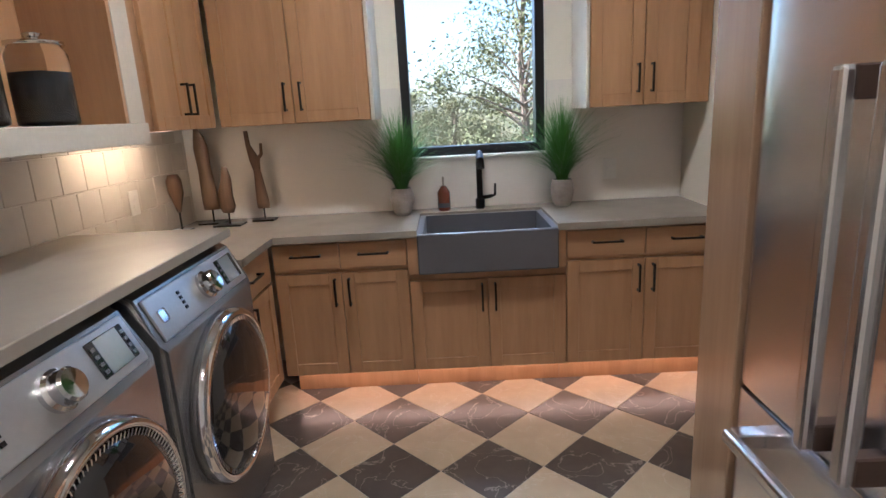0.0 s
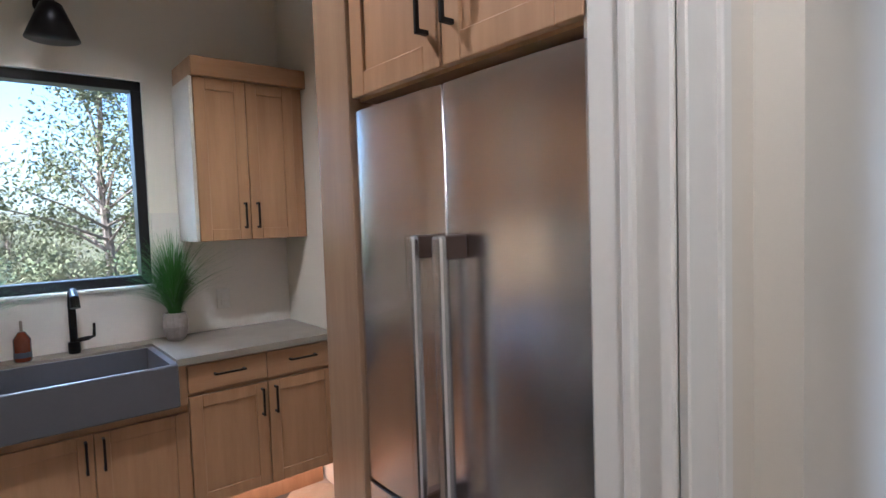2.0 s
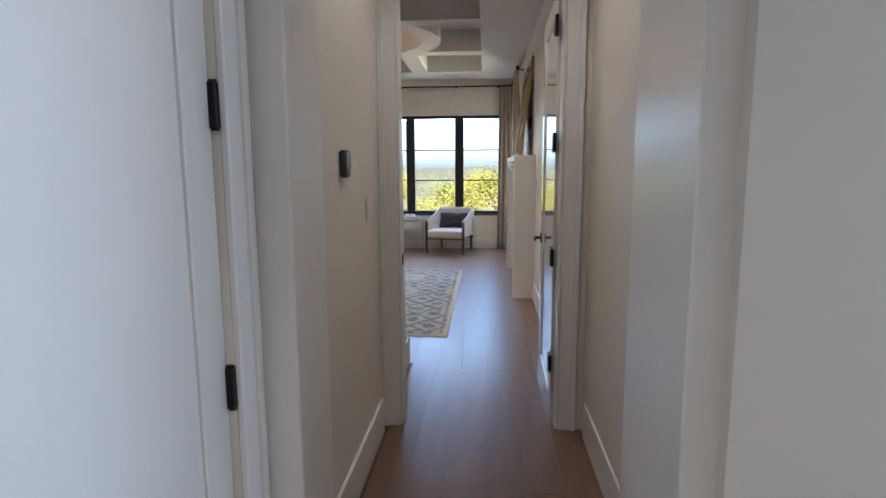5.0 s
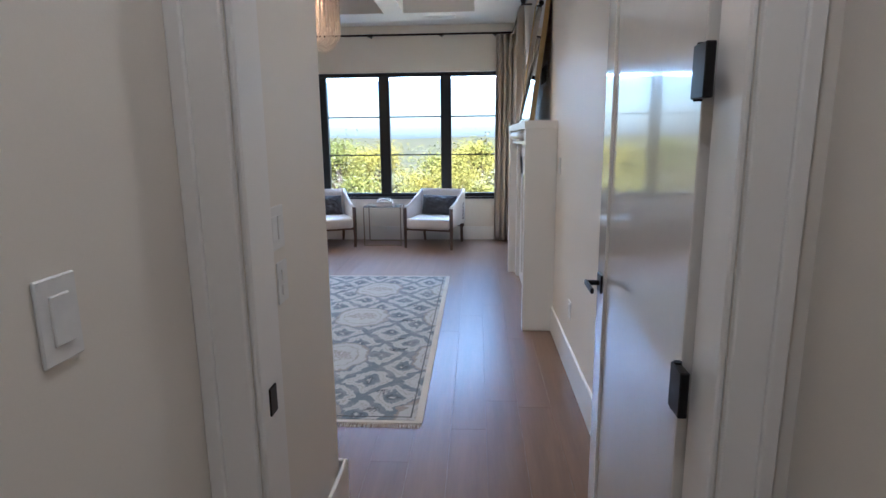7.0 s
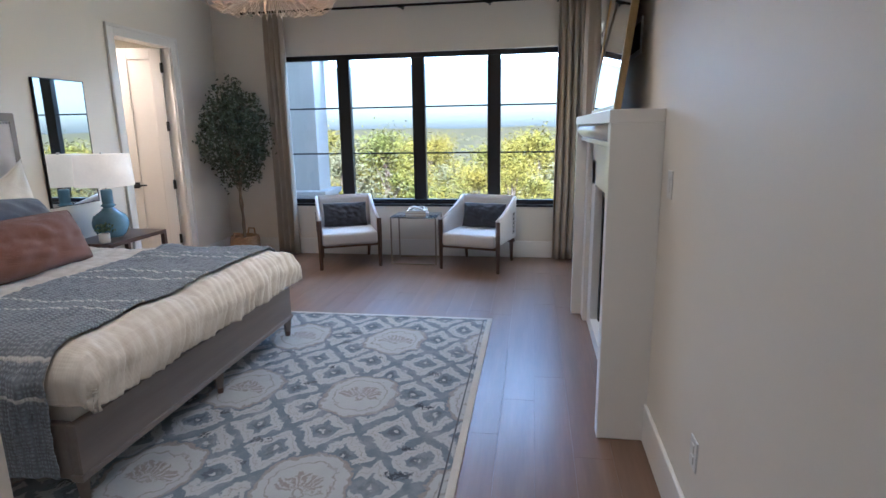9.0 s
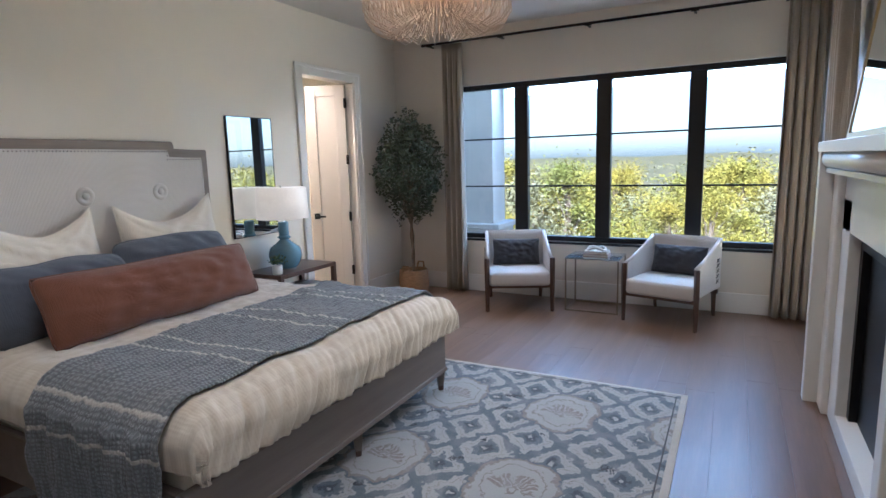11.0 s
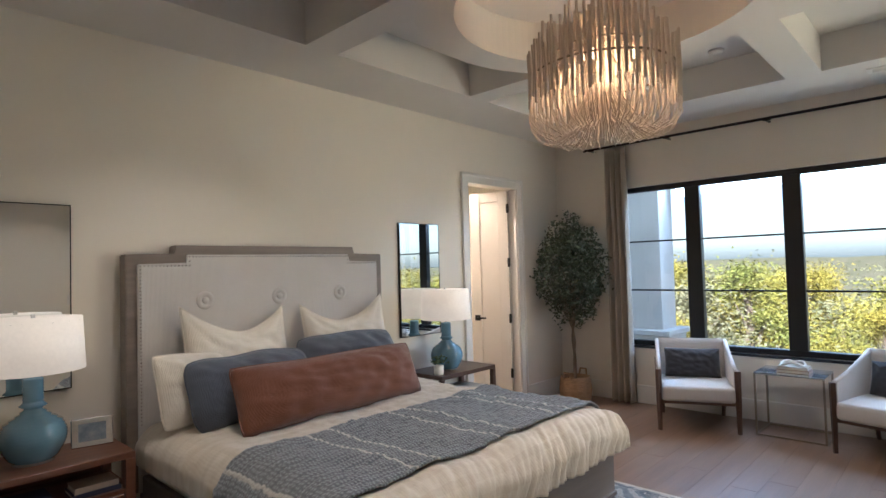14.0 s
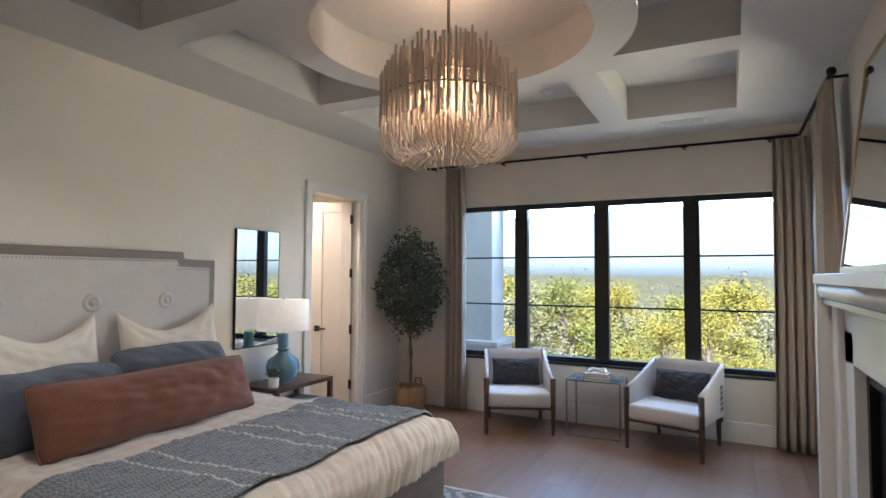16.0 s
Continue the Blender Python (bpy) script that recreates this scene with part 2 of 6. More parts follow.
def setting(name, bm, material, label="", category="", smooth=False):
    return tagged(new(name, mesh_of(bm, name, material, smooth)), label, category, "", "structure")


def thick(ob, d, offset=-1.0):
    s = ob.modifiers.new("thickness", "SOLIDIFY")
    s.thickness, s.offset = d, offset
    return ob


def cut(base, tools, op="DIFFERENCE"):
    """Cut tools out of base and drop them."""
    for t in tools:
        b = base.modifiers.new("cut", "BOOLEAN")
        b.operation, b.object, b.solver = op, t, "EXACT"
    bpy.context.view_layer.update()
    me = bpy.data.meshes.new_from_object(base.evaluated_get(bpy.context.evaluated_depsgraph_get()))
    base.modifiers.clear()
    old = base.data
    base.data = me
    bpy.data.meshes.remove(old)
    for t in tools:
        bpy.data.objects.remove(t)
    return base


def wall(name, axis, at, thickness, a0, a1, z1, holes=(), material=None, z0=0.0, label=""):
    """A wall along axis x or y whose inner face is at `at`; holes: (a0, a1, z0, z1)."""
    bm = bmesh.new()

    def piece(p, q, b, t):
        if q - p < 1e-4 or t - b < 1e-4:
            return
        lo, hi = min(at, at + thickness), max(at, at + thickness)
        box(bm, *((p, q, lo, hi) if axis == "x" else (lo, hi, p, q)), b, t)
    pos = a0
    for h0, h1, b, t in sorted(holes):
        piece(pos, h0, z0, z1)
        piece(h0, h1, z0, b)
        piece(h0, h1, t, z1)
        pos = h1
    piece(pos, a1, z0, z1)
    return setting(name, bm, material or PAINT, label or "smooth painted plaster wall", "wall")


def trim(name, *dims, material=None, bevel=0.004, label="white painted wooden trim", category="trim"):
    return setting(name, boxes(*dims, bevel=bevel), material or TRIM, label, category)


# ---- rooms: walls, ceilings, floors ----
# bedroom: x 6.00 to 12.22, y -0.385 to 4.10; passage and hall to its west, laundry north of the hall
BX0, BX1, BY0, BY1, CZ = 6.00, 12.22, -0.385, 4.10, 3.06
wall("wall_east", "y", BX1, 0.2, BY0 - 0.2, BY1 + 0.2, 3.7, [(-0.30, 3.40, 0.64, 2.43)], label="greige painted wall around a wide window")
wall("wall_north", "x", BY1, 0.14, 5.9, BX1, 3.7, [(10.49, 11.34, 0, 2.45)], label="greige painted wall behind the bed")
wall("wall_south", "x", BY0, -0.2, 3.45, BX1, 3.7, [(10.75, 11.95, 0.64, 2.43)], label="greige painted wall with a fireplace")
wall("wall_west", "y", BX0, -0.14, 0.78, BY1, 3.7, label="greige painted wall")
wall("wall_passage", "x", 0.76, 0.14, 5.06, BX0 - 0.14, 3.7, label="greige painted wall with light switches")
wall("wall_door", "y", 4.94, 0.12, BY0, 0.95, 3.7, [(-0.25, 0.65, 0, 2.45)], label="greige painted wall around the bedroom door")
wall("wall_hall_near", "x", 0.745, 0.14, 1.28, 4.94, 3.7, [(2.25, 3.085, 0, 2.45)], label="greige painted hall wall with a door")
trim("trim", (3.20, 3.48, 0.635, 0.745, 0, 2.6), label="wide white painted pilaster in the hall")
trim("trim", (3.00, 3.47, -0.39, -0.24, 0, 2.6), label="wide white painted pilaster in the hall")
trim("trim", (3.10, 3.52, -0.24, 0.635, 2.46, 2.6), label="white painted head over the hall opening")
wall("wall_pier", "x", 0.665, 0.08, 1.56, 2.10, 3.7, label="projecting cream painted wall pier")
wall("wall_laundry_front_west", "x", 0.74, 0.14, -1.3, 0.12, 3.7, label="cream painted wall")
wall("wall_laundry_over", "x", 0.74, 0.14, 0.12, 1.28, 3.7, z0=2.45, label="cream painted wall over the opening")
wall("wall_hall_south", "x", -0.315, -0.44, 2.96, 3.452, 3.7, label="thick cream painted hall wall")
wall("wall_hall_south_near", "x", -0.39, -0.2, -1.5, 2.26, 3.7, label="cream painted hall wall")
wall("wall_hall_south_over", "x", -0.39, -0.2, 2.26, 2.96, 3.7, z0=2.75, label="cream painted wall over the wide opening")
wall("wall_hall_west", "y", -1.3, -0.2, -0.59, 0.74, 3.7, label="cream painted hall end wall")
wall("wall_laundry_north", "x", 3.69, 0.2, -1.0, 2.2, 3.7, [(0.39, 1.20, 1.215, 2.31)], LAUNDRY_PAINT, label="cream painted wall over a stone splashback")
wall("wall_laundry_east", "y", 1.975, 0.14, 0.88, 3.69, 3.7, material=LAUNDRY_PAINT)
wall("wall_laundry_west", "y", -0.86, -0.14, 0.88, 3.69, 3.7, material=LAUNDRY_PAINT)
# closet behind the north wall
wall("wall_closet_back", "x", 5.4, 0.14, 9.9, 12.2, 3.2, material=LAUNDRY_PAINT)
wall("wall_closet_west", "y", 10.0, -0.14, 4.24, 5.4, 3.2, material=LAUNDRY_PAINT)
wall("wall_closet_east", "y", 11.9, 0.14, 4.24, 5.4, 3.2, material=LAUNDRY_PAINT)
setting("ceiling_closet", boxes((9.9, 12.1, 4.24, 5.5, 2.9, 3.0)), CEIL, "white closet ceiling", "ceiling")
setting("floor_closet", boxes((9.9, 12.1, 4.10, 5.5, -0.05, -0.002)), PLANK, "oak closet floor", "floor")
# great room south of the hall
wall("wall_great_east", "y", 9.0, 0.2, -7.0, -0.59, 3.7, [(-6.9, -4.35, 0.6, 3.45)], label="painted wall around a tall window")
wall("wall_great_south", "x", -7.0, -0.2, -1.5, 9.0, 3.7, [(1.0, 5.0, 0.3, 3.0)])
wall("wall_great_west", "y", -1.5, -0.2, -7.0, -0.59, 3.7)
wall("wall_great_north", "x", -0.59, 0.02, 3.45, 9.0, 3.7)
setting("ceiling_great", boxes((-1.5, 9.0, -7.0, -0.59, 3.7, 3.8)), CEIL, "white great room ceiling", "ceiling")
setting("floor_great", boxes((-1.5, 9.0, -7.0, -0.59, -0.05, 0.0)), PLANK, "oak floor of the great room", "floor")
setting("ceiling_hall", boxes((-1.5, 4.94, -0.59, 0.86, 2.95, 3.05)), CEIL, "smooth painted hall ceiling", "ceiling")
setting("ceiling_laundry", boxes((-1.0, 2.2, 0.88, 3.69, 3.25, 3.35)), CEIL, "smooth painted laundry ceiling", "ceiling")

# coffered ceiling of the bedroom with a round tray
plate = setting("ceiling_bedroom", boxes((5.06, BX1, BY0, BY1, CZ, CZ + 0.29)), CEIL, "painted coffered ceiling with a round tray", "ceiling")
RX, RY = 9.10, 1.84
cols = ((6.78, 8.15), (8.40, 9.80), (10.05, 11.42))
rows = ((0.235, 1.14), (1.39, 2.295), (2.545, 3.45))
bm = bmesh.new()
for c in cols:
    for r in rows:
        if not (c == cols[1] and r == rows[1]):
            box(bm, *c, *r, CZ - 0.1, CZ + 0.5)
coffers = new("tool", mesh_of(bm, "tool", CEIL))
cut(coffers, [new("tool", mesh_of(lathe([(1.10, 0), (1.10, 2)], 96, at=(RX, RY, 2.5)), "tool", CEIL))])
tray = new("tool", mesh_of(lathe([(0.86, 0), (0.86, 2)], 96, at=(RX, RY, 2.5)), "tool", CEIL))
cut(plate, [coffers, tray])
setting("ceiling_cover", boxes((5.06, BX1, BY0, BY1, CZ + 0.29, CZ + 0.39)), CEIL, "upper boards of the coffered ceiling", "ceiling")
# Roof never in view; added to keep sun and sky off the rooms.
setting("roof", boxes((-1.7, 12.9, -7.4, 5.7, 3.82, 3.95)), STUCCO, "flat roof added unseen over the house", "roof")

# subfloors
setting("floor_hall", boxes((-1.5, BX1, BY0 - 0.2, BY1, -0.06, -0.006)), mat("plank_joint", (0.115, 0.07, 0.044), 0.7), "dark joints under oak planks", "floor")
setting("floor_laundry", boxes((-0.9, 1.98, 0.80, 3.69, -0.05, -0.002)), mat("grout", (0.42, 0.38, 0.33), 0.9), "light grout bed", "floor")

# baseboards
BH = 0.20
for k, d in enumerate((
        (BX1 - 0.016, BX1, BY0, BY1, 0, BH), (5.9, 10.37, BY1 - 0.016, BY1, 0, BH), (11.46, BX1 - 0.016, BY1 - 0.016, BY1, 0, BH),
        (5.06, 8.17, BY0, BY0 + 0.016, 0, BH), (10.22, BX1 - 0.016, BY0, BY0 + 0.016, 0, BH), (BX0, BX0 + 0.016, 0.76, BY1 - 0.016, 0, BH),
        (5.155, BX0 + 0.016, 0.744, 0.76, 0, BH), (3.496, 4.84, 0.729, 0.745, 0, BH), (3.19, 3.496, 0.619, 0.635, 0, BH), (3.48, 3.496, 0.635, 0.745, 0, BH), (1.544, 2.10, 0.649, 0.665, 0, BH), (1.544, 1.56, 0.665, 0.745, 0, BH),
        (3.486, 4.84, -0.39, -0.374, 0, BH), (2.914, 3.486, -0.235, -0.219, 0, BH), (3.47, 3.486, -0.39, -0.235, 0, BH), (2.914, 2.93, -0.39, -0.235, 0, BH), (2.944, 2.96, -0.755, -0.392, 0, BH), (-1.3, 2.276, -0.39, -0.374, 0, BH))):
    trim("baseboard", d, label="white painted baseboard", category="baseboard")


def casing(a0, a1, top, w, face, out, axis="x", name="trim", material=None):
    """Flat door casing with a raised outer bead round an opening a0..a1; it stands on the wall's face and grows to `out`."""
    bm = bmesh.new()

    def put(p, q, z0, z1, d):
        lo, hi = min(face, face + out * d), max(face, face + out * d)
        box(bm, *((p, q, lo, hi) if axis == "x" else (lo, hi, p, q)), z0, z1, bevel=0.003)
    for p, q in ((a0 - w, a0), (a1, a1 + w)):
        put(p, q, 0, top + w, 0.018)
        b = (p, p + 0.03) if p < a0 else (q - 0.03, q)
        put(*b, 0, top + w, 0.028)
    put(a0, a1, top, top + w, 0.018)
    put(a0 - w, a1 + w, top + w - 0.03, top + w, 0.028)
    return setting(name, bm, material or TRIM, "white painted door casing with a raised edge", "door casing")


casing(-0.25, 0.65, 2.45, 0.095, 4.94, -1, "y")
casing(-0.25, 0.65, 2.45, 0.095, 5.06, 1, "y")
trim("trim", (4.938, 5.062, -0.25, -0.236, 0, 2.436), (4.938, 5.062, 0.636, 0.65, 0, 2.436), (4.938, 5.062, -0.25, 0.65, 2.436, 2.45), label="white painted door jamb")
solid("strike_plate", boxes((4.975, 5.01, 0.632, 0.637, 0.94, 1.0), bevel=0.001), BLACK, "black strike plate on the door jamb", "strike plate")
casing(10.49, 11.34, 2.45, 0.105, BY1, -1)
trim("trim", (10.49, 10.504, BY1 - 0.002, BY1 + 0.142, 0, 2.45), (11.328, 11.34, BY1 - 0.002, BY1 + 0.142, 0, 2.45), label="white painted door jamb")
casing(2.25, 3.085, 2.45, 0.10, 0.745, -1)
casing(0.12, 1.28, 2.45, 0.12, 0.74, -1)
casing(0.12, 1.28, 2.45, 0.09, 0.88, 1)
trim("trim", (1.266, 1.28, 0.738, 0.882, 0, 2.45), (0.12, 0.134, 0.738, 0.882, 0, 2.45), label="white painted door jamb")
trim("trim", (1.248, 1.268, 0.795, 0.815, 0, 2.45), label="white painted door stop")


# ---- windows ----
def window(name, m, w, h, bars, rails, frame=0.055, depth=0.09, label="", bar=0.10):
    """A window of width w in local x, glass in the local xz plane; bars: mullion centres; rails: heights of thin cross bars."""
    t = thing(name, m, label, "window", kind="structure")
    part("window_frame", boxes((0, w, -depth / 2, depth / 2, 0, frame), (0, w, -depth / 2, depth / 2, h - frame, h), (0, frame, -depth / 2, depth / 2, frame, h - frame), (w - frame, w, -depth / 2, depth / 2, frame, h - frame), bevel=0.004), FRAME, t)
    edges = [frame] + [e for b in bars for e in (b - bar / 2, b + bar / 2)] + [w - frame]
    for b in bars:
        part("mullion", boxes((b - bar / 2, b + bar / 2, -depth / 2 + 0.004, depth / 2 - 0.004, frame, h - frame), bevel=0.004), FRAME, t)
    for p, q in zip(edges[::2], edges[1::2]):
        for z in rails:
            part("glazing_bar", boxes((p, q, -0.012, 0.012, z - 0.009, z + 0.009)), FRAME, t)
        g = part("pane", boxes((p, q, -0.002, 0.002, frame, h - frame)), GLASS, t)
        g.visible_shadow = False
    return t


window("window_1", pose(BX1 + 0.10, 3.40, 0.64, rz=-90), 3.70, 1.79, (3.40 - 2.48, 3.40 - 1.558, 3.40 - 0.654), (0.62, 1.17), bar=0.155, label="wide black-framed window in four bays over the valley")
window("window_2", pose(10.75, BY0 - 0.10, 0.64), 1.2, 1.79, (), (0.62, 1.17), label="black-framed side window half behind curtains")
window("window_3", pose(0.39, 3.77, 1.215), 0.81, 1.095, (), (), frame=0.05, depth=0.10, label="black-framed laundry window over the sink")
window("window_4", pose(9.1, -4.35, 0.6, rz=-90), 2.55, 2.85, (1.27,), (), label="tall black-framed window of the great room")
# This window is never in view; added to bring daylight towards the hall.
window("window_5", pose(1.0, -7.1, 0.3), 4.0, 2.7, (2.0,), (), label="wide black-framed window added unseen in the great room")
trim("window_sill", (0.37, 1.22, 3.655, 3.72, 1.195, 1.215), label="white stone window sill", category="window sill")
trim("window_sill", (BX1 - 0.012, BX1 + 0.05, -0.30, 3.40, 0.615, 0.64), label="black window sill", category="window sill", material=FRAME)


# ---- doors and fittings ----
def shaker(name, w, h, t, stile, material, parent, label="", m=None, depth=0.012):
    """A framed leaf: x 0..w, z 0..h, front at y 0, thickness t; a recessed panel with two stiles and two rails as its parts."""
    leaf_ = part(name, boxes((stile - 0.005, w - stile + 0.005, depth, t - depth, stile - 0.005, h - stile + 0.005)), material, parent, label, m=m)
    for d in ((0, stile, 0, t, 0, h), (w - stile, w, 0, t, 0, h)):
        part("stile", boxes(d, bevel=0.0025), material, leaf_)
    for d in ((stile, w - stile, 0, t, 0, stile), (stile, w - stile, 0, t, h - stile, h)):
        part("rail", boxes(d, bevel=0.0025), material, leaf_)
    return leaf_


def door(name, m, w, h, label, hinge_side=-1, reach=0.02, deep=0.01):
    """A panelled door hinged at local x 0, running to w; the hinge pins stand on the side hinge_side of y."""
    t = thing(name, m, label, "door", kind="structure")
    shaker("leaf", w, h, 0.042, 0.115, DOORPAINT, t, depth=0.010)
    for z in (0.35, 0.97, 1.61, 2.23):
        y = -0.008 if hinge_side < 0 else 0.05
        hb = boxes((-reach, 0.010, min(y, y + deep) - 0.008, max(y, y + deep), z - 0.05, z + 0.05), bevel=0.002)
        tube([(-0.002, y, z - 0.054), (-0.002, y, z + 0.054)], 0.009, 8, hb)
        part("hinge", hb, BLACK, t, "black butt hinge")
    for side in (-1, 1):
        y0 = 0.0 if side < 0 else 0.042
        hd = part("door_handle", boxes((w - 0.098, w - 0.032, min(y0, y0 + side * 0.008), max(y0, y0 + side * 0.008), 0.94, 1.006), bevel=0.002), BLACK, t, "black lever handle on a square plate")
        y1 = y0 + side * 0.052
        bm = tube([(w - 0.065, y0, 0.973), (w - 0.065, y1, 0.973)], 0.010, 10)
        box(bm, w - 0.185, w - 0.055, min(y1 - 0.006, y1 + 0.006), max(y1 - 0.006, y1 + 0.006), 0.963, 0.983, bevel=0.003)
        part("lever", bm, BLACK, hd)
    return t


door("door_1", pose(5.075, -0.262, 0.008, rz=-1.2), 0.915, 2.43, "open white panelled bedroom door with black hinges", 1, 0.055, 0.011)
door("door_2", pose(3.08, 0.762, 0.008, rz=180) @ pose(0, -0.042, 0), 0.81, 2.43, "closed white panelled hall door with a black lever", 1)
door("door_3", pose(11.322, BY1 + 0.10, 0.008, rz=109), 0.46, 2.43, "narrow white panelled closet door standing ajar inward", 1)


def plate(name, m, w, h, marks, label):
    t = thing(name, m, label, name.replace("_", " "))
    part("cover", boxes((-w / 2, w / 2, -0.006, 0, -h / 2, h / 2), bevel=0.002), PLASTIC, t)
    for x, z, a, b in marks:
        part("rocker", boxes((x - a / 2, x + a / 2, -0.010, -0.005, z - b / 2, z + b / 2), bevel=0.0015), PLASTIC, t)
    return t


OUT = ((0, 0.022, 0.028, 0.03), (0, -0.022, 0.028, 0.03))
plate("wall_outlet", pose(11.99 - 4.6, BY0, 0.42, rz=180), 0.075, 0.115, OUT, "white power outlet low on the wall")
plate("wall_outlet", pose(BX1, 1.42, 0.38, rz=90), 0.075, 0.115, OUT, "white power outlet under the window")
plate("light_switch", pose(5.38, 0.76, 1.265), 0.165, 0.118, ((-0.048, 0, 0.034, 0.066), (0, 0, 0.034, 0.066), (0.048, 0, 0.034, 0.066)), "white three-gang light switch plate")
plate("light_switch", pose(5.43, 0.76, 1.11), 0.075, 0.118, OUT, "white wall plate under the switches")
plate("light_switch", pose(8.0, BY0, 1.30, rz=180), 0.075, 0.118, ((0, 0, 0.034, 0.066),), "white switch beside the fireplace")
plate("wall_outlet", pose(1.56, 3.672, 1.095), 0.075, 0.115, OUT, "white power outlet on the splashback")
plate("wall_outlet", pose(-0.846, 3.05, 1.12, rz=-90) @ pose(0, 0, 0, rz=180), 0.075, 0.115, OUT, "white power outlet on the tiled wall")
plate("light_switch", pose(4.585, 0.745, 1.28), 0.07, 0.112, ((0, 0, 0.034, 0.066),), "white light switch on the hall wall")
th = thing("thermostat", pose(4.12, 0.745, 1.50), "small rounded dark thermostat on the hall wall", "thermostat")
part("body", boxes((-0.045, 0.045, -0.028, 0, -0.055, 0.055), bevel=0.012, seg=3), mat("dark_plastic", (0.03, 0.03, 0.032), 0.3, bump=0), th, smooth=True)
part("screen", boxes((-0.034, 0.034, -0.031, -0.027, -0.02, 0.042), bevel=0.001), mat("grey_screen", (0.30, 0.31, 0.32), 0.2, bump=0), th, "grey screen")


# ---- laundry ----
def pull(parent, x, z, length, upright, y=0.0):
    """A black bar pull standing 30 mm off a front."""
    a = length / 2
    e = (0, 0, a) if upright else (a, 0, 0)
    bm = bmesh.new()
    if upright:
        box(bm, x - 0.005, x + 0.005, y - 0.034, y - 0.024, z - a, z + a, bevel=0.0015)
        for s in (-1, 1):
            box(bm, x - 0.005, x + 0.005, y - 0.026, y, z + s * (a - 0.006) - 0.005, z + s * (a - 0.006) + 0.005)
    else:
        box(bm, x - a, x + a, y - 0.034, y - 0.024, z - 0.005, z + 0.005, bevel=0.0015)
        for s in (-1, 1):
            box(bm, x + s * (a - 0.006) - 0.005, x + s * (a - 0.006) + 0.005, y - 0.026, y, z - 0.005, z + 0.005)
    return part("handle", bm, BLACK, parent, "black bar handle")


def cabinet(m, w, d, h, fronts, label, toe=0.0, crown=0.0, name="cabinet", group=""):
    """A cabinet with its front at local y 0. fronts: (x0, x1, z0, z1, kind, handle x, handle z)."""
    t = thing(name, m, label, "cabinet", group)
    body = boxes((0, w, 0.02, d, toe, h), bevel=0.002)
    if toe:
        box(body, 0, w, 0.20, d, 0, toe)
    part("body", body, OAK, t)
    if crown:
        part("crown", boxes((-0.012, w + 0.012, -0.03, d, h, h + crown), bevel=0.004), OAK_H, t)
    for x0, x1, z0, z1, kind, hx, hz in fronts:
        at_ = pose(x0 + 0.002, 0, z0 + 0.002)
        if kind == "door":
            f = shaker("door", x1 - x0 - 0.004, z1 - z0 - 0.004, 0.02, 0.06, OAK, t, m=at_, depth=0.008)
        else:
            f = part(kind, boxes((0, x1 - x0 - 0.004, 0, 0.02, 0, z1 - z0 - 0.004), bevel=0.002), OAK_H, t, m=at_)
        if hx is not None:
            pull(f, hx - x0, hz - z0, 0.14 if kind == "door" else 0.15, kind == "door")
    return t


TOE, CT = 0.178, 0.88
FY = 3.09
BASE = "oak base cabinets"


def two_by_two(x, w, label):
    a = w / 2
    cabinet(pose(x, FY, 0), w, 0.59, CT, ((0, a, 0.735, CT - 0.01, "drawer", a / 2, 0.81), (a, w, 0.735, CT - 0.01, "drawer", a * 1.5, 0.81),
            (0, a, TOE, 0.72, "door", a - 0.035, 0.62), (a, w, TOE, 0.72, "door", a + 0.035, 0.62)), label, TOE, group=BASE)


two_by_two(-0.245, 0.66, "oak base cabinet with two drawers over two doors")
two_by_two(1.192, 0.765, "oak base cabinet beside the refrigerator end")
sink_base = cabinet(pose(0.417, FY, 0), 0.773, 0.59, 0.69, ((0, 0.387, TOE, 0.655, "door", 0.355, 0.56), (0.387, 0.773, TOE, 0.655, "door", 0.42, 0.56)), "oak sink base cabinet with two doors", TOE, group=BASE)
for a, b in ((0.0, 0.051), (0.73, 0.773)):
    part("filler", boxes((a, b, 0.0, 0.05, 0.69, CT), bevel=0.002), OAK, sink_base)
cabinet(pose(-0.25, 2.70, 0, rz=90), 0.39, 0.60, CT, ((0.0, 0.36, 0.70, CT - 0.01, "drawer", 0.10, 0.79), (0, 0.36, TOE, 0.69, "door", 0.04, 0.6)), "narrow oak corner cabinet beside the dryer", TOE, group=BASE)
UP = "oak upper cabinets"
PALE = mat("pale_board", (0.62, 0.57, 0.48), 0.5)
left_upper = cabinet(pose(-0.51, 3.36, 1.44), 0.77, 0.325, 0.85, ((0, 0.385, 0, 0.85, "door", 0.345, 0.13), (0.385, 0.77, 0, 0.85, "door", 0.425, 0.13)), "oak wall cabinet with two shaker doors", 0, 0.10, group=UP)
right_upper = cabinet(pose(1.365, 3.36, 1.44), 0.605, 0.325, 0.85, ((0.0, 0.27, 0, 0.85, "door", 0.235, 0.13), (0.27, 0.54, 0, 0.85, "door", 0.305, 0.13)), "oak wall cabinet hung beside the window", 0, 0.10, group=UP)
corner_upper = cabinet(pose(-0.525, 2.56, 1.44, rz=90), 0.80, 0.33, 0.85, ((0.20, 0.49, 0, 0.85, "door", 0.455, 0.13), (0.49, 0.79, 0, 0.85, "door", 0.525, 0.13)), "oak corner wall cabinet over the tiled wall", 0, 0.10, group=UP)
# The two ends beside the window get pale colour to imitate its light.
part("end_panel", boxes((0.772, 0.79, 0.0, 0.325, 0, 0.85), bevel=0.002), PALE, left_upper, "end panel coloured pale for window light")
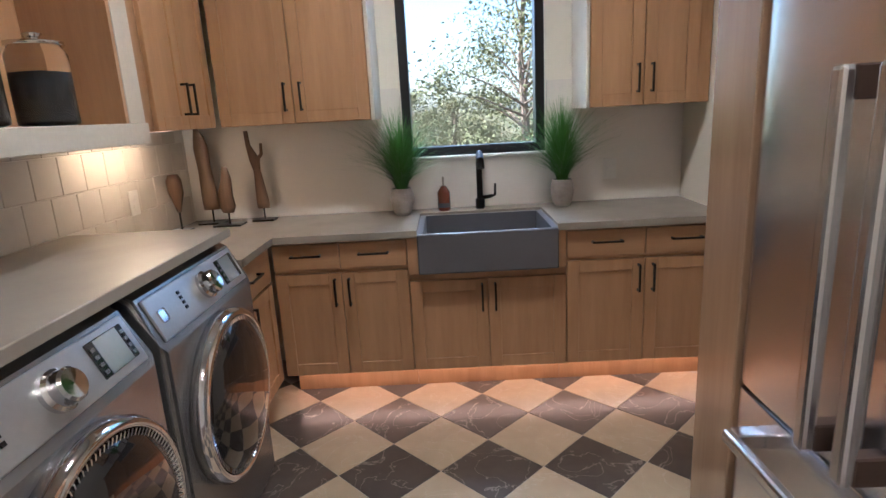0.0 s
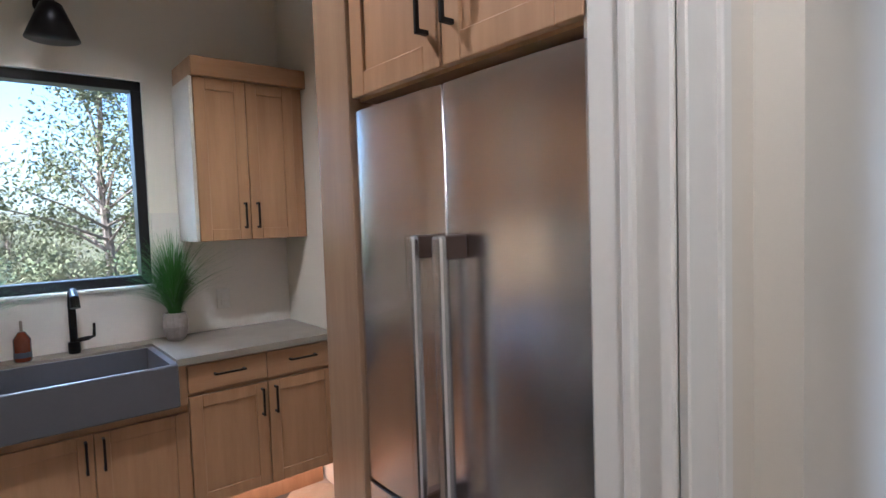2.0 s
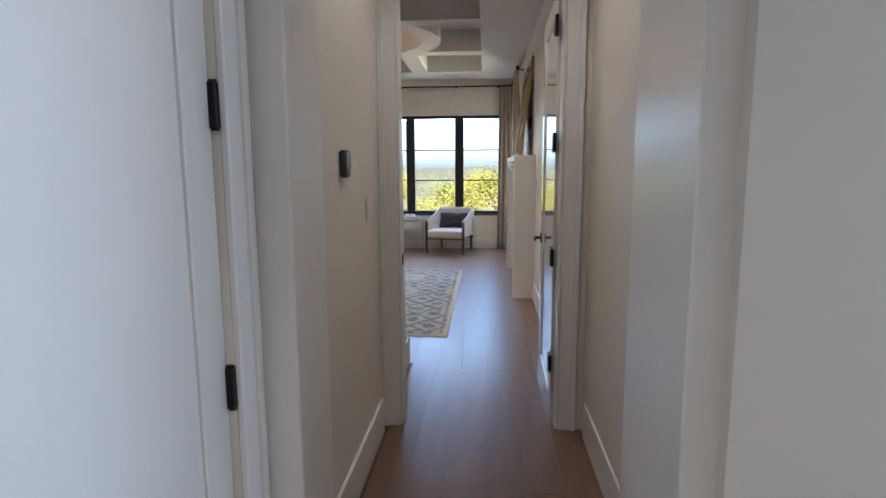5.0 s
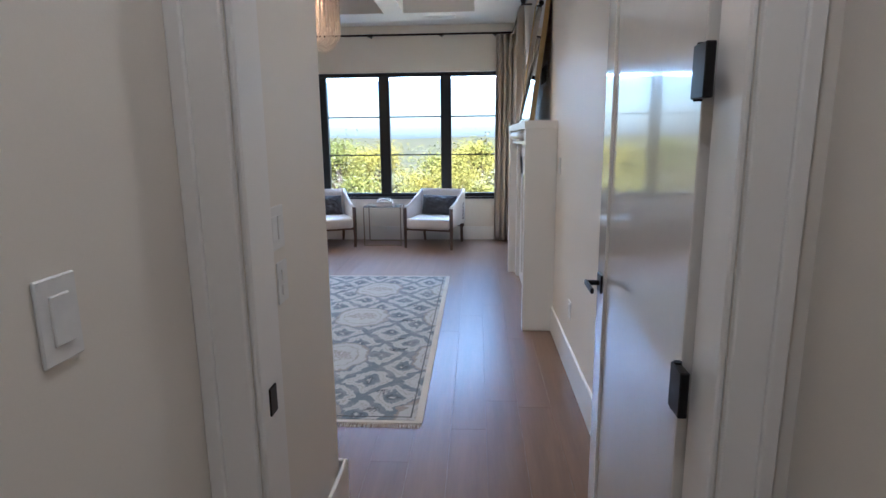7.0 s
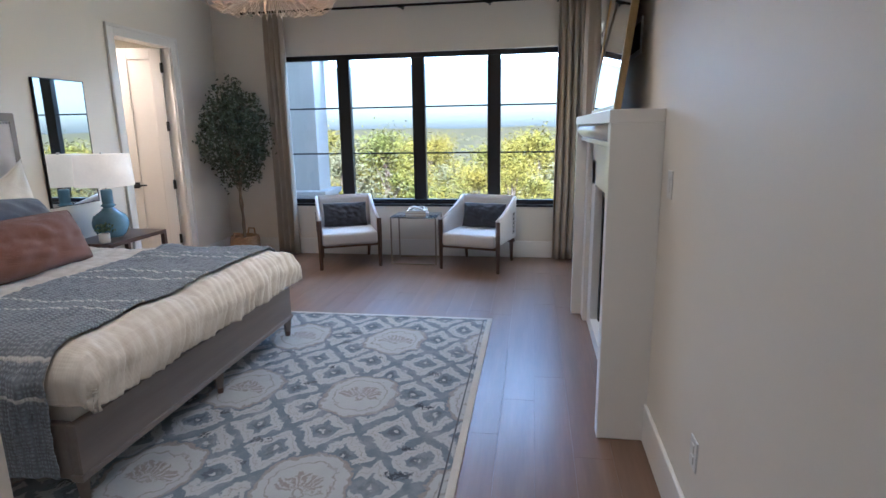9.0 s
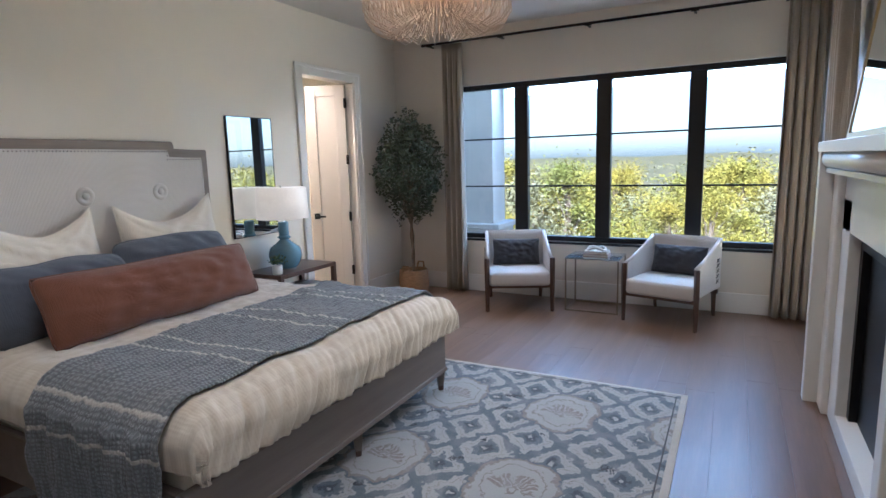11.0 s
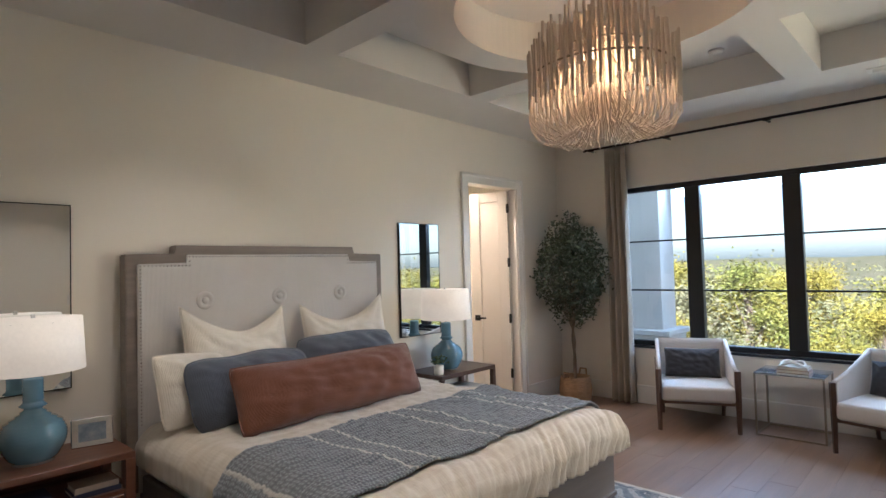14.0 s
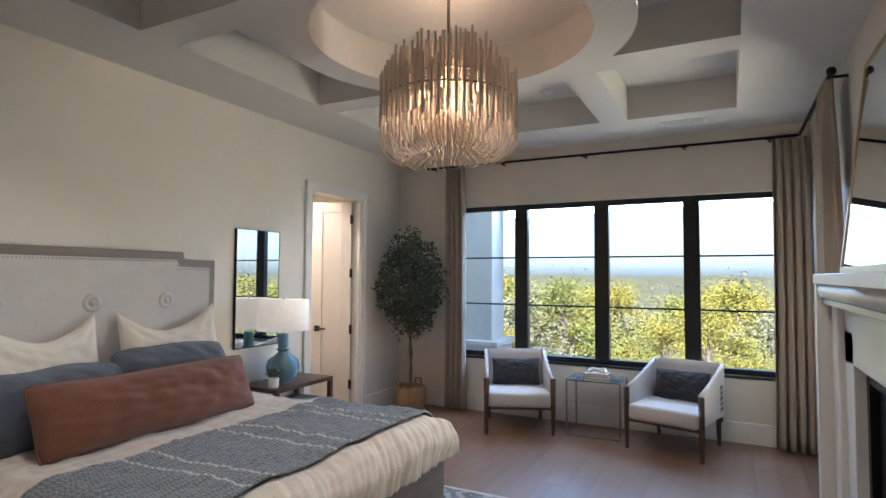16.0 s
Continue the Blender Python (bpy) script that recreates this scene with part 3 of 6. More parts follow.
part("end_panel", boxes((-0.02, -0.002, 0.0, 0.325, 0, 0.85), bevel=0.002), PALE, right_upper, "end panel coloured pale for window light")
# Filler strip in the pale board colour.
part("end_panel", boxes((0.0, 0.11, 0.0, 0.018, 0, 0.85), bevel=0.002), PALE, corner_upper, "pale filler panel")
sh = thing("open_shelf", pose(-0.855, 1.2, 1.40), "open oak shelf niche with a pale front edge", "shelf")
part("board", boxes((0, 0.40, 0, 1.355, 0, 0.075), bevel=0.003), PALE, sh, "pale painted shelf edge")
part("back_panel", boxes((0, 0.015, 0, 1.355, 0.075, 0.95)), OAK, sh)
part("side_panel", boxes((0.015, 0.33, 1.335, 1.355, 0.075, 0.95)), OAK, sh)
part("side_panel", boxes((0.015, 0.33, 0, 0.02, 0.075, 0.95)), OAK, sh)
part("top_panel", boxes((0.0, 0.33, 0, 1.355, 0.95, 0.975)), OAK, sh)
for k, (jy, jr, jh) in enumerate(((2.27, 0.085, 0.27), (1.97, 0.085, 0.27))):
    j = thing("glass_jar", pose(-0.62, jy, 1.476), "clear glass jar with dark contents on the shelf", "jar", "jars on the shelf")
    part("jar", lathe([(jr * 0.8, 0), (jr, 0.01), (jr, jh * 0.8), (jr * 0.85, jh * 0.88), (jr * 0.85, jh * 0.9)], 24), GLASS, j, smooth=True)
    part("contents", lathe([(jr * 0.75, 0.012), (jr * 0.93, 0.02), (jr * 0.93, jh * 0.6), (0.0, jh * 0.62)], 20), mat("dark_pods", (0.03, 0.028, 0.03), 0.5, fine=40, bump=0.6), j, "dark coffee-coloured contents", smooth=True)
    part("lid", lathe([(jr * 0.95, jh * 0.9), (jr * 0.95, jh * 0.94), (0.018, jh * 0.96), (0.018, jh * 0.99), (0.028, jh * 1.03), (0.0, jh * 1.06)], 20), CHROME, j, "metal lid", smooth=True)

# worktops, splashback
wt = thing("worktop", pose(0, 0, 0), "taupe quartz worktop along the window wall", "worktop")
for d in ((-0.855, 0.47, 3.065, 3.685), (1.145, 1.97, 3.065, 3.685), (0.47, 1.145, 3.55, 3.685), (-0.855, -0.225, 2.66, 3.065)):
    part("slab", boxes((*d, CT, CT + 0.035), bevel=0.001), QUARTZ, wt)
part("upstand", boxes((-0.84, 1.965, 3.68, 3.688, CT + 0.035, CT + 0.045)), SPLASH, wt)
wt2 = thing("worktop", pose(0, 0, 0), "taupe quartz counter over washer and dryer", "worktop")
part("slab", boxes((-0.855, -0.215, 0.95, 2.56, 1.035, 1.07), bevel=0.003), QUARTZ, wt2)
part("end_panel", boxes((-0.855, -0.30, 2.635, 2.655, 0, CT)), OAK, wt2)
for a, b, top in ((-0.855, 0.385, 1.60), (1.205, 1.97, 1.60), (0.385, 1.205, 1.192)):
    setting("splashback", boxes((a, b, 3.675, 3.689, CT + 0.036, top)), SPLASH, "pale stone slab splashback", "splashback")
WTILE = mat("handmade_tile", (0.62, 0.58, 0.52), 0.18, second=(0.56, 0.52, 0.46), scale=5, fine=30, bump=0.05, per_object=0.15, coat=0.3)
west_ob = bpy.data.objects["wall_laundry_west"]
wtile = mesh_of(boxes((0, 0.008, 0, 0.147, 0, 0.147), bevel=0.0025), "tile", WTILE)
for i in range(17):
    for j in range(4):
        yy, zz = 1.1 + 0.15 * i + (0.075 if j % 2 else 0), CT + 0.04 + 0.15 * j
        if yy + 0.147 < 3.68:
            t = new("tile", wtile)
            t.parent = west_ob
            t.location = (-0.862, yy, zz)
setting("grout_bed", boxes((-0.865, -0.858, 0.95, 3.675, CT + 0.03, 1.53)), SPLASH, "pale grout behind the wall tiles", "splashback")

# farmhouse sink and faucet
sk = thing("farmhouse_sink", pose(0.47, 3.035, 0.70), "grey fireclay apron-front sink set in the worktop", "sink")
part("apron", boxes((0, 0.675, 0, 0.025, 0, 0.20), bevel=0.008, seg=2), SINKM, sk)
part("basin", boxes((0, 0.03, 0.025, 0.52, 0, 0.20), (0.645, 0.675, 0.025, 0.52, 0, 0.20), (0.03, 0.645, 0.49, 0.52, 0, 0.20), (0.03, 0.645, 0.025, 0.49, 0, 0.02)), SINKM, sk)
part("drain", lathe([(0.045, 0.021), (0.045, 0.026), (0.0, 0.024)], 20, at=(0.34, 0.28, 0)), CHROME, sk, "steel drain", smooth=True)
fc = thing("faucet", pose(0.81, 3.61, CT + 0.035), "matte black single-lever kitchen faucet", "faucet")
part("body", tube([(0, 0, 0), (0, 0, 0.055), (0, 0, 0.06), (0, 0, 0.27)], [0.026, 0.026, 0.017, 0.017], 16), BLACK, fc)
part("spout", tube([(0, 0, 0.255), (0, -0.03, 0.30), (0, -0.075, 0.315), (0, -0.135, 0.285), (0, -0.15, 0.24)], [0.017, 0.017, 0.018, 0.02, 0.022], 12), BLACK, fc)
part("lever", tube([(0.0, 0, 0.06), (0.06, 0, 0.066), (0.085, -0.01, 0.075), (0.088, -0.012, 0.14)], [0.012, 0.011, 0.008, 0.006], 10), BLACK, fc)
sb = thing("soap_bottle", pose(0.605, 3.60, CT + 0.035), "amber glass soap bottle with a pump", "bottle")
part("bottle", lathe([(0.034, 0), (0.036, 0.005), (0.036, 0.105), (0.02, 0.13), (0.014, 0.14)], 20), AMBER, sb, smooth=True)
part("wrapper", lathe([(0.0365, 0.02), (0.0365, 0.045)], 20), mat("dark_paper", (0.03, 0.03, 0.04), 0.6), sb, "dark paper band")
part("pump", tube([(0, 0, 0.14), (0, 0, 0.19), (0, -0.035, 0.19)], 0.006, 8), BRASSY, sb, "metal pump")


def grass_pot(m, seed, group):
    t = thing("potted_grass", m, "tuft of green grass in a ribbed stone pot", "plant", group)
    part("pot", lathe([(0.036, 0), (0.052, 0.02), (0.064, 0.075), (0.062, 0.12), (0.054, 0.148), (0.047, 0.15), (0.047, 0.13), (0.0, 0.125)], 20), STONE, t, "grey stone pot", smooth=False)
    r = random.Random(seed)
    bm = bmesh.new()
    for k in range(900):
        a, lean, h = r.random() * 6.283, abs(r.gauss(0, 0.75)), 0.22 + 0.26 * r.random()
        if lean > 1.1:
            h *= 0.8
        d = Vector((math.cos(a), math.sin(a), 0))
        s = Vector((-d.y, d.x, 0)) * 0.003
        o = d * r.random() * 0.03 + Vector((0, 0, 0.13))
        prev = None
        for q in range(5):
            u = q / 4
            c = o + d * (lean * 0.30 * u ** 2 * h / 0.35) + Vector((0, 0, h * (u - 0.22 * lean * u * u)))
            w = s * (1 - u * 0.9)
            now = (bm.verts.new(c - w), bm.verts.new(c + w))
            if prev:
                bm.faces.new((prev[0], prev[1], now[1], now[0]))
            prev = now
    part("grass_blades", bm, GRASSM, t, "thin arching green blades")
    return t


grass_pot(pose(0.375, 3.52, CT + 0.035), 1, "grass pots by the sink")
grass_pot(pose(1.265, 3.55, CT + 0.035), 2, "grass pots by the sink")


def sculpture(m, pts, rad, base, label, flat=0.55):
    t = thing("wooden_sculpture", m, label, "sculpture", "carved sculptures on the worktop")
    bm = tube(pts, rad, 12)
    for v in bm.verts:
        v.co.y *= flat
    part("figure", bm, CARVED, t, smooth=True)
    part("rod", tube([(0, 0, 0.008), (0, 0, pts[0][2] + 0.01)], 0.005, 8), BLACK, t)
    part("base", boxes((-base, base, -base * 0.7, base * 0.7, 0, 0.009), bevel=0.001), BLACK, t, "black metal base")
    return t


WZ = CT + 0.035
# Carved hands and feet, simplified to plain rounded shapes.
s1 = sculpture(pose(-0.70, 3.56, WZ), [(0, 0, 0.08), (0, 0, 0.12), (-0.01, 0, 0.30), (-0.015, 0, 0.42), (-0.02, 0, 0.48), (-0.03, 0, 0.525)], [0.045, 0.05, 0.038, 0.042, 0.03, 0.012], 0.07, "tall carved wooden hand on a stand")
s2 = sculpture(pose(-0.575, 3.47, WZ), [(0, 0, 0.07), (0.0, 0, 0.10), (-0.005, 0, 0.17), (0.012, 0, 0.26), (0.01, 0, 0.32)], [0.03, 0.045, 0.042, 0.028, 0.014], 0.075, "small carved wooden foot on a stand")
s3 = sculpture(pose(-0.415, 3.58, WZ), [(0, 0, 0.07), (0, 0, 0.10), (-0.012, 0, 0.28), (-0.018, 0, 0.34), (-0.045, 0, 0.42), (-0.05, 0, 0.50)], [0.035, 0.038, 0.02, 0.03, 0.014, 0.012], 0.06, "slender carved wooden forked form on a stand")
part("prong", tube([(-0.018, 0, 0.33), (0.022, 0, 0.37), (0.026, 0, 0.43)], [0.016, 0.01, 0.008], 8), CARVED, s3)
s4 = sculpture(pose(-0.80, 3.38, WZ), [(0, 0, 0.10), (0, 0, 0.13), (0.0, 0, 0.20), (-0.005, 0, 0.27), (-0.005, 0, 0.30)], [0.012, 0.018, 0.038, 0.04, 0.025], 0.05, "rounded carved wooden form on a stand", 0.8)


# washer and dryer
def machine(m, label, display):
    w, h, d = 0.70, 1.03, 0.60
    t = thing("washing_machine", m, label, "washing machine", "laundry machines")
    bm = bmesh.new()
    prof = [(d, 0.02), (0.0, 0.02), (0.0, 0.845), (0.012, 0.87), (0.072, 1.0), (0.11, h - 0.012), (0.14, h), (d, h)]
    sides = [[bm.verts.new((x, y, z)) for y, z in prof] for x in (0.0, w)]
    for k in range(len(prof)):
        q = (k + 1) % len(prof)
        bm.faces.new((sides[0][k], sides[0][q], sides[1][q], sides[1][k]))
    bm.faces.new(sides[0]), bm.faces.new(sides[1][::-1])
    bmesh.ops.bevel(bm, geom=[e for e in bm.edges if abs(e.verts[0].co.x - e.verts[1].co.x) < 1e-6], offset=0.018, segments=3, affect="EDGES")
    part("body", bm, SILVER, t)
    # console lies on the slope
    slope = math.degrees(math.atan2(0.063, 0.135))
    con = pose(0, 0.006, 0.862, rx=-slope)
    part("console", boxes((0.03, w - 0.03, -0.006, 0.002, 0.008, 0.142), bevel=0.003), mat("console_silver", (0.46, 0.45, 0.44), 0.28, 0.7, bump=0.01), t, "brighter silver control panel", m=con)
    part("display", boxes((0.50, 0.645, -0.010, -0.005, 0.03, 0.125), bevel=0.002), DARKGLASS, t, "dark glass display", m=con)
    part("screen", boxes((0.528, 0.618, -0.012, -0.009, 0.032, 0.123)), mat("display_film", (0.62, 0.68, 0.74), 0.08, 0.7, bump=0), t, "pale reflective screen", m=con)
    for k in range(4):
        for bx in (0.506, 0.624):
            part("button", boxes((bx, bx + 0.014, -0.013, -0.009, 0.04 + k * 0.02, 0.050 + k * 0.02)), SILVER, t, m=con)
    dial = part("dial", lathe([(0.048, 0), (0.048, 0.012), (0.041, 0.02), (0.039, 0.042), (0.033, 0.048), (0.0, 0.046)], 32), CHROME, t, "chrome program dial", smooth=False, m=con @ pose(0.37, -0.006, 0.075, rx=90))
    part("badge", boxes((0.06, 0.10, -0.009, -0.005, 0.055, 0.095), bevel=0.006), CHROME, t, "plain raised badge", m=con)
    for k in range(4):
        part("button", boxes((0.20, 0.212, -0.010, -0.005, 0.05 + k * 0.017, 0.06 + k * 0.017)), BLACK, t, m=con)
    # round door
    cz, R = 0.545, 0.285
    dr = part("door", lathe([(R + 0.012, 0), (R + 0.014, 0.03), (R + 0.004, 0.05), (R - 0.010, 0.054), (R - 0.018, 0.046), (R - 0.02, 0.03), (0.0, 0.03)], 56), CHROME, t, "round door with a chrome ring", smooth=True, m=pose(w / 2, 0.0, cz, rx=90))
    part("door_glass", lathe([(R - 0.019, 0.034), (R - 0.035, 0.050), (R * 0.72, 0.072), (R * 0.4, 0.084), (0.0, 0.088)], 48), DARKGLASS, dr, "smoked glass", smooth=True)
    bm = bmesh.new()
    for k in range(110):
        a = 2 * math.pi * k / 110
        tube([((R - 0.034) * math.cos(a), (R - 0.034) * math.sin(a), 0.047), ((R - 0.018) * math.cos(a), (R - 0.018) * math.sin(a), 0.05)], 0.0026, 5, bm)
    part("ribbed_ring", bm, CHROME, dr)
    for x in (0.05, w - 0.05):
        part("foot", lathe([(0.025, 0), (0.025, 0.03)], 12, at=(x, 0.06, 0)), BLACK, t)
    return t


machine(pose(-0.17, 1.14, 0, rz=90), "silver front-loading washer under the counter", True)
machine(pose(-0.17, 1.88, 0, rz=90), "silver front-loading dryer beside the washer", True)

# refrigerator in its oak surround
FX = 1.27
OAK_SATIN = wood("satin_oak", (0.34, 0.215, 0.125), (0.27, 0.165, 0.095), "Z", 0.25, per_object=0.12, coat=1.0)
fr = thing("refrigerator", pose(FX, 1.63, 0, rz=-90), "built-in stainless steel refrigerator with paired bar handles", "refrigerator")
# Body coloured near black, so the gaps round the fronts read dark.
part("body", boxes((0.0, 0.74, 0.06, 0.68, 0.08, 1.79)), mat("dark_cavity", (0.02, 0.018, 0.016), 0.6), fr)
for nm, x0, x1, z0, z1 in (("door", 0.004, 0.368, 0.825, 1.812), ("door", 0.374, 0.742, 0.825, 1.812), ("freezer_drawer", 0.004, 0.742, 0.10, 0.812)):
    sheet = boxes((x0, x1, 0.006, 0.05, z0, z1), bevel=0.002)
    grid(lambda u, v: (x0 + 0.001 + u * (x1 - x0 - 0.002), 0.006 - 0.0065 * (1 - (2 * u - 1) ** 4) - 0.0012 * noise.noise(Vector((u * 2.2 + x0 * 9, v * 1.3, z0))), z0 + 0.001 + v * (z1 - z0 - 0.002)), 20, 14, sheet)
    part(nm, sheet, STEEL, fr, "brushed stainless front", smooth=True)


def bar(x, z0, z1):
    b = boxes((x - 0.015, x + 0.015, -0.075, -0.05, z0, z1), bevel=0.008, seg=2)
    hd = part("handle", b, STEEL, fr, "square steel bar handle")
    for z in (z0, z1 - 0.05):
        part("mount", boxes((x - 0.015, x + 0.015, -0.055, 0.0, z, z + 0.05), bevel=0.003), mat("dark_bracket", (0.06, 0.035, 0.025), 0.4), hd, "dark handle mount")


bar(0.335, 0.87, 1.49), bar(0.428, 0.87, 1.49)
hd = part("handle", boxes((0.09, 0.68, -0.075, -0.05, 0.73, 0.76), bevel=0.008, seg=2), STEEL, fr, "level steel drawer handle")
for x in (0.09, 0.64):
    part("mount", boxes((x, x + 0.04, -0.055, 0.0, 0.728, 0.762), bevel=0.003), STEEL, hd)
pn = thing("refrigerator_surround", pose(0, 0, 0), "oak panels framing the built-in refrigerator", "cabinet")
part("side_panel", boxes((FX - 0.004, 1.97, 1.635, 1.82, 0, 2.62), bevel=0.003), OAK_SATIN, pn, "glossy oak end panel")
part("side_panel", boxes((FX + 0.01, 1.97, 0.882, 0.888, 0, 2.62)), OAK, pn)
part("body", boxes((FX + 0.03, 1.97, 0.889, 1.634, 1.842, 2.62)), OAK, pn)
for k, (a, b) in enumerate(((0.892, 1.257), (1.262, 1.632))):
    f = shaker("door", b - a, 0.76, 0.022, 0.06, OAK, pn, m=pose(FX + 0.004, b, 1.848, rz=-90), depth=0.008)
    pull(f, (b - a - 0.04) if k else 0.04, 0.15, 0.15, True)
lp = thing("wall_sconce", pose(0.795, 3.69, 2.62), "black cone sconce with a gold inside over the window", "lamp")
part("arm", tube([(0, 0, 0), (0, -0.12, 0.03), (0, -0.24, 0.0), (0, -0.25, -0.07)], 0.009, 10), BLACK, lp)
part("shade", lathe([(0.03, -0.06), (0.045, -0.07), (0.11, -0.225)], 32, at=(0, -0.25, 0)), BLACK, lp, smooth=True)
part("lining", lathe([(0.026, -0.066), (0.041, -0.075), (0.105, -0.224)], 32, at=(0, -0.25, 0)), GOLD, lp, "gold-coloured lining", smooth=True)
part("rose", lathe([(0.05, 0), (0.05, 0.02)], 24, at=(0, 0, 0)), BLACK, lp, m=pose(0, 0, 0, rx=90))

# lit strips under the cabinets
STRIP = glow("led_strip", (1.0, 0.55, 0.34), 0.7)
for d in ((-0.24, 1.95, 3.255, 3.265, 0.166, 0.174),):
    solid("light_strip", boxes(d), STRIP, "thin glowing strip under the base cabinets", "light strip")
lamp("toe_light", "AREA", pose(0.86, 3.25, 0.163), 0.62, (1.0, 0.58, 0.38), size=(2.2, 0.03))
lamp("under_cabinet_light", "AREA", pose(-0.72, 2.92, 1.435), 0.45, (1.0, 0.66, 0.34), size=(0.1, 0.5))
solid("light_strip", boxes((-0.77, -0.67, 2.7, 3.15, 1.4375, 1.4395)), STRIP, "slim light under the shelf", "light strip")


# ---- bedroom ----
def drape(cx, z, hx, hy0, hy1, over, amp, nu, nv, seed, radius, lift=0.0):
    """A puffy cloth over a box top: centre cx, half width hx, from hy0 to hy1; over = (west, east, south) lengths past the edge; lift: height above the cover below it. UVs hold the unrolled metres."""
    west, east, south = over
    ex, ey = hx - radius, hy0 + radius

    def bend(q):
        # q metres past the edge: out, down
        arc = radius * math.pi / 2
        r = radius + lift
        if q <= 0:
            return q, -lift
        if q < arc:
            a = q / radius
            return r * math.sin(a), radius - r * math.cos(a)
        return r, radius + (q - arc)

    def crease(a, b, k):
        # soft round swells between sharp valleys
        w = a * k * 0.8 + 4.5 * noise.noise(Vector((a * 2.6, b * 2.2, seed))) + 0.9 * noise.noise(Vector((a * 8, b * 8, seed + 3)))
        fine = a * k * 1.9 + 2.5 * noise.noise(Vector((a * 4.0, b * 4.0, seed + 6)))
        return 0.7 * (abs(math.sin(w)) ** 0.6 - 0.7) + 0.45 * (abs(math.sin(fine)) ** 0.7 - 0.65)

    def at(u, v):
        return -(ex + west) + u * (2 * ex + west + east), (ey - south) + v * (hy1 - ey + south)

    def fn(u, v):
        x, y = at(u, v)
        ox, dx = bend(abs(x) - ex)
        px = math.copysign(ex + ox, x)
        oy, dy = bend(ey - y)
        py = ey - oy
        drop = max(dx, dy) + lift
        hang = min(1.0, max(0.0, drop) / 0.12)
        puff = 0.9 * amp * noise.noise(Vector((x * 3.0, y * 3.0, seed)))
        wrinkle = amp * (0.5 * noise.noise(Vector((x * 7.0, y * 11.0, seed + 5))) + 0.22 * noise.noise(Vector((x * 26, y * 30, seed + 9))))
        dz = (puff + wrinkle) * (1 - 0.6 * hang)
        # gathers fade in a hand's breadth before the foot edge
        near = max(0.0, min(1.0, (ey + 0.10 - y) / 0.20))
        gather = near * amp * (1.0 + 0.7 * noise.noise(Vector((x * 1.7, 0.0, seed)))) * crease(x + 0.45 * (ey - y), y * 0.6, 30.0)
        if dx > dy:
            side = hang * amp * (0.8 + 0.9 * noise.noise(Vector((y * 5, drop * 2, seed))) + 0.4 * noise.noise(Vector((y * 17, drop * 5, seed + 2))))
            px += math.copysign(side, x)
        elif dy + lift > 0:
            py -= hang * (0.6 * amp + 1.5 * gather + 0.9 * amp * noise.noise(Vector((x * 5, drop * 9, seed + 7))))
        dz += gather * (1 - hang) * 0.7
        # the hem rises and falls
        sag = 0.022 * noise.noise(Vector((x * 4.5, y * 4.5, seed + 11))) * max(0.0, min(1.0, (drop - 0.15) / 0.1))
        # the bedding lies a little askew
        return (cx + px + 0.03 * (3.2 - py), py, z + dz - max(dx, dy) + sag)
    bm = bmesh.new()
    uv = bm.loops.layers.uv.new("flat")
    rows_ = [[bm.verts.new(fn(i / nu, j / nv)) for j in range(nv + 1)] for i in range(nu + 1)]
    for i in range(nu):
        for j in range(nv):
            f = bm.faces.new((rows_[i][j], rows_[i + 1][j], rows_[i + 1][j + 1], rows_[i][j + 1]))
            for lp_, (a, b) in zip(f.loops, ((i, j), (i + 1, j), (i + 1, j + 1), (i, j + 1))):
                x, y = at(a / nu, b / nv)
                lp_[uv].uv = (cx + x, y)
    return bm


BCX, BW = 8.31, 2.06
bed = thing("bed", pose(0, 0, 0), "king bed with a taupe wooden frame and upholstered headboard", "bed")
L, R0 = BCX - BW / 2 + 0.02, BCX + BW / 2 + 0.02
for nm, d in (("side_rail", (L, L + 0.04, 2.04, 4.0, 0.15, 0.40)), ("side_rail", (R0 - 0.04, R0, 2.04, 4.0, 0.15, 0.40)), ("foot_rail", (L, R0, 2.0, 2.04, 0.15, 0.40))):
    part(nm, boxes(d, bevel=0.006), BEDWOOD, bed)
part("lip", boxes((L - 0.008, R0 + 0.008, 1.992, 2.05, 0.145, 0.175), bevel=0.004), BEDWOOD, bed)
for x, y in ((R0 - 0.03, 2.03), (BCX + 0.06, 2.03), (L + 0.03, 2.03), (L + 0.03, 3.9), (R0 - 0.03, 3.9)):
    lg = part("leg", tube([(x, y, 0.035), (x, y, 0.16)], [0.022, 0.038], 4), BEDWOOD, bed)
    part("ferrule", tube([(x, y, 0.012), (x, y, 0.045)], [0.020, 0.025], 4), WALNUT, lg, "dark foot cap")
HBX0, HBX1, HBY = 7.222, 9.19, 3.97


def stepped(inset, z_low, z_high, step, y0, y1):
    xs = [(HBX0 + inset, 0.3), (HBX1 - inset, 0.3), (HBX1 - inset, z_low), (HBX1 - step, z_low), (HBX1 - step, z_high), (HBX0 + step, z_high), (HBX0 + step, z_low), (HBX0 + inset, z_low)]
    bm = bmesh.new()
    a, b = ([bm.verts.new((x, y, z)) for x, z in xs] for y in (y0, y1))
    bm.faces.new(a), bm.faces.new(b[::-1])
    for k in range(8):
        bm.faces.new((a[k], b[k], b[(k + 1) % 8], a[(k + 1) % 8]))
    bmesh.ops.bevel(bm, geom=list(bm.edges), offset=0.006, segments=2, affect="EDGES")
    return bm


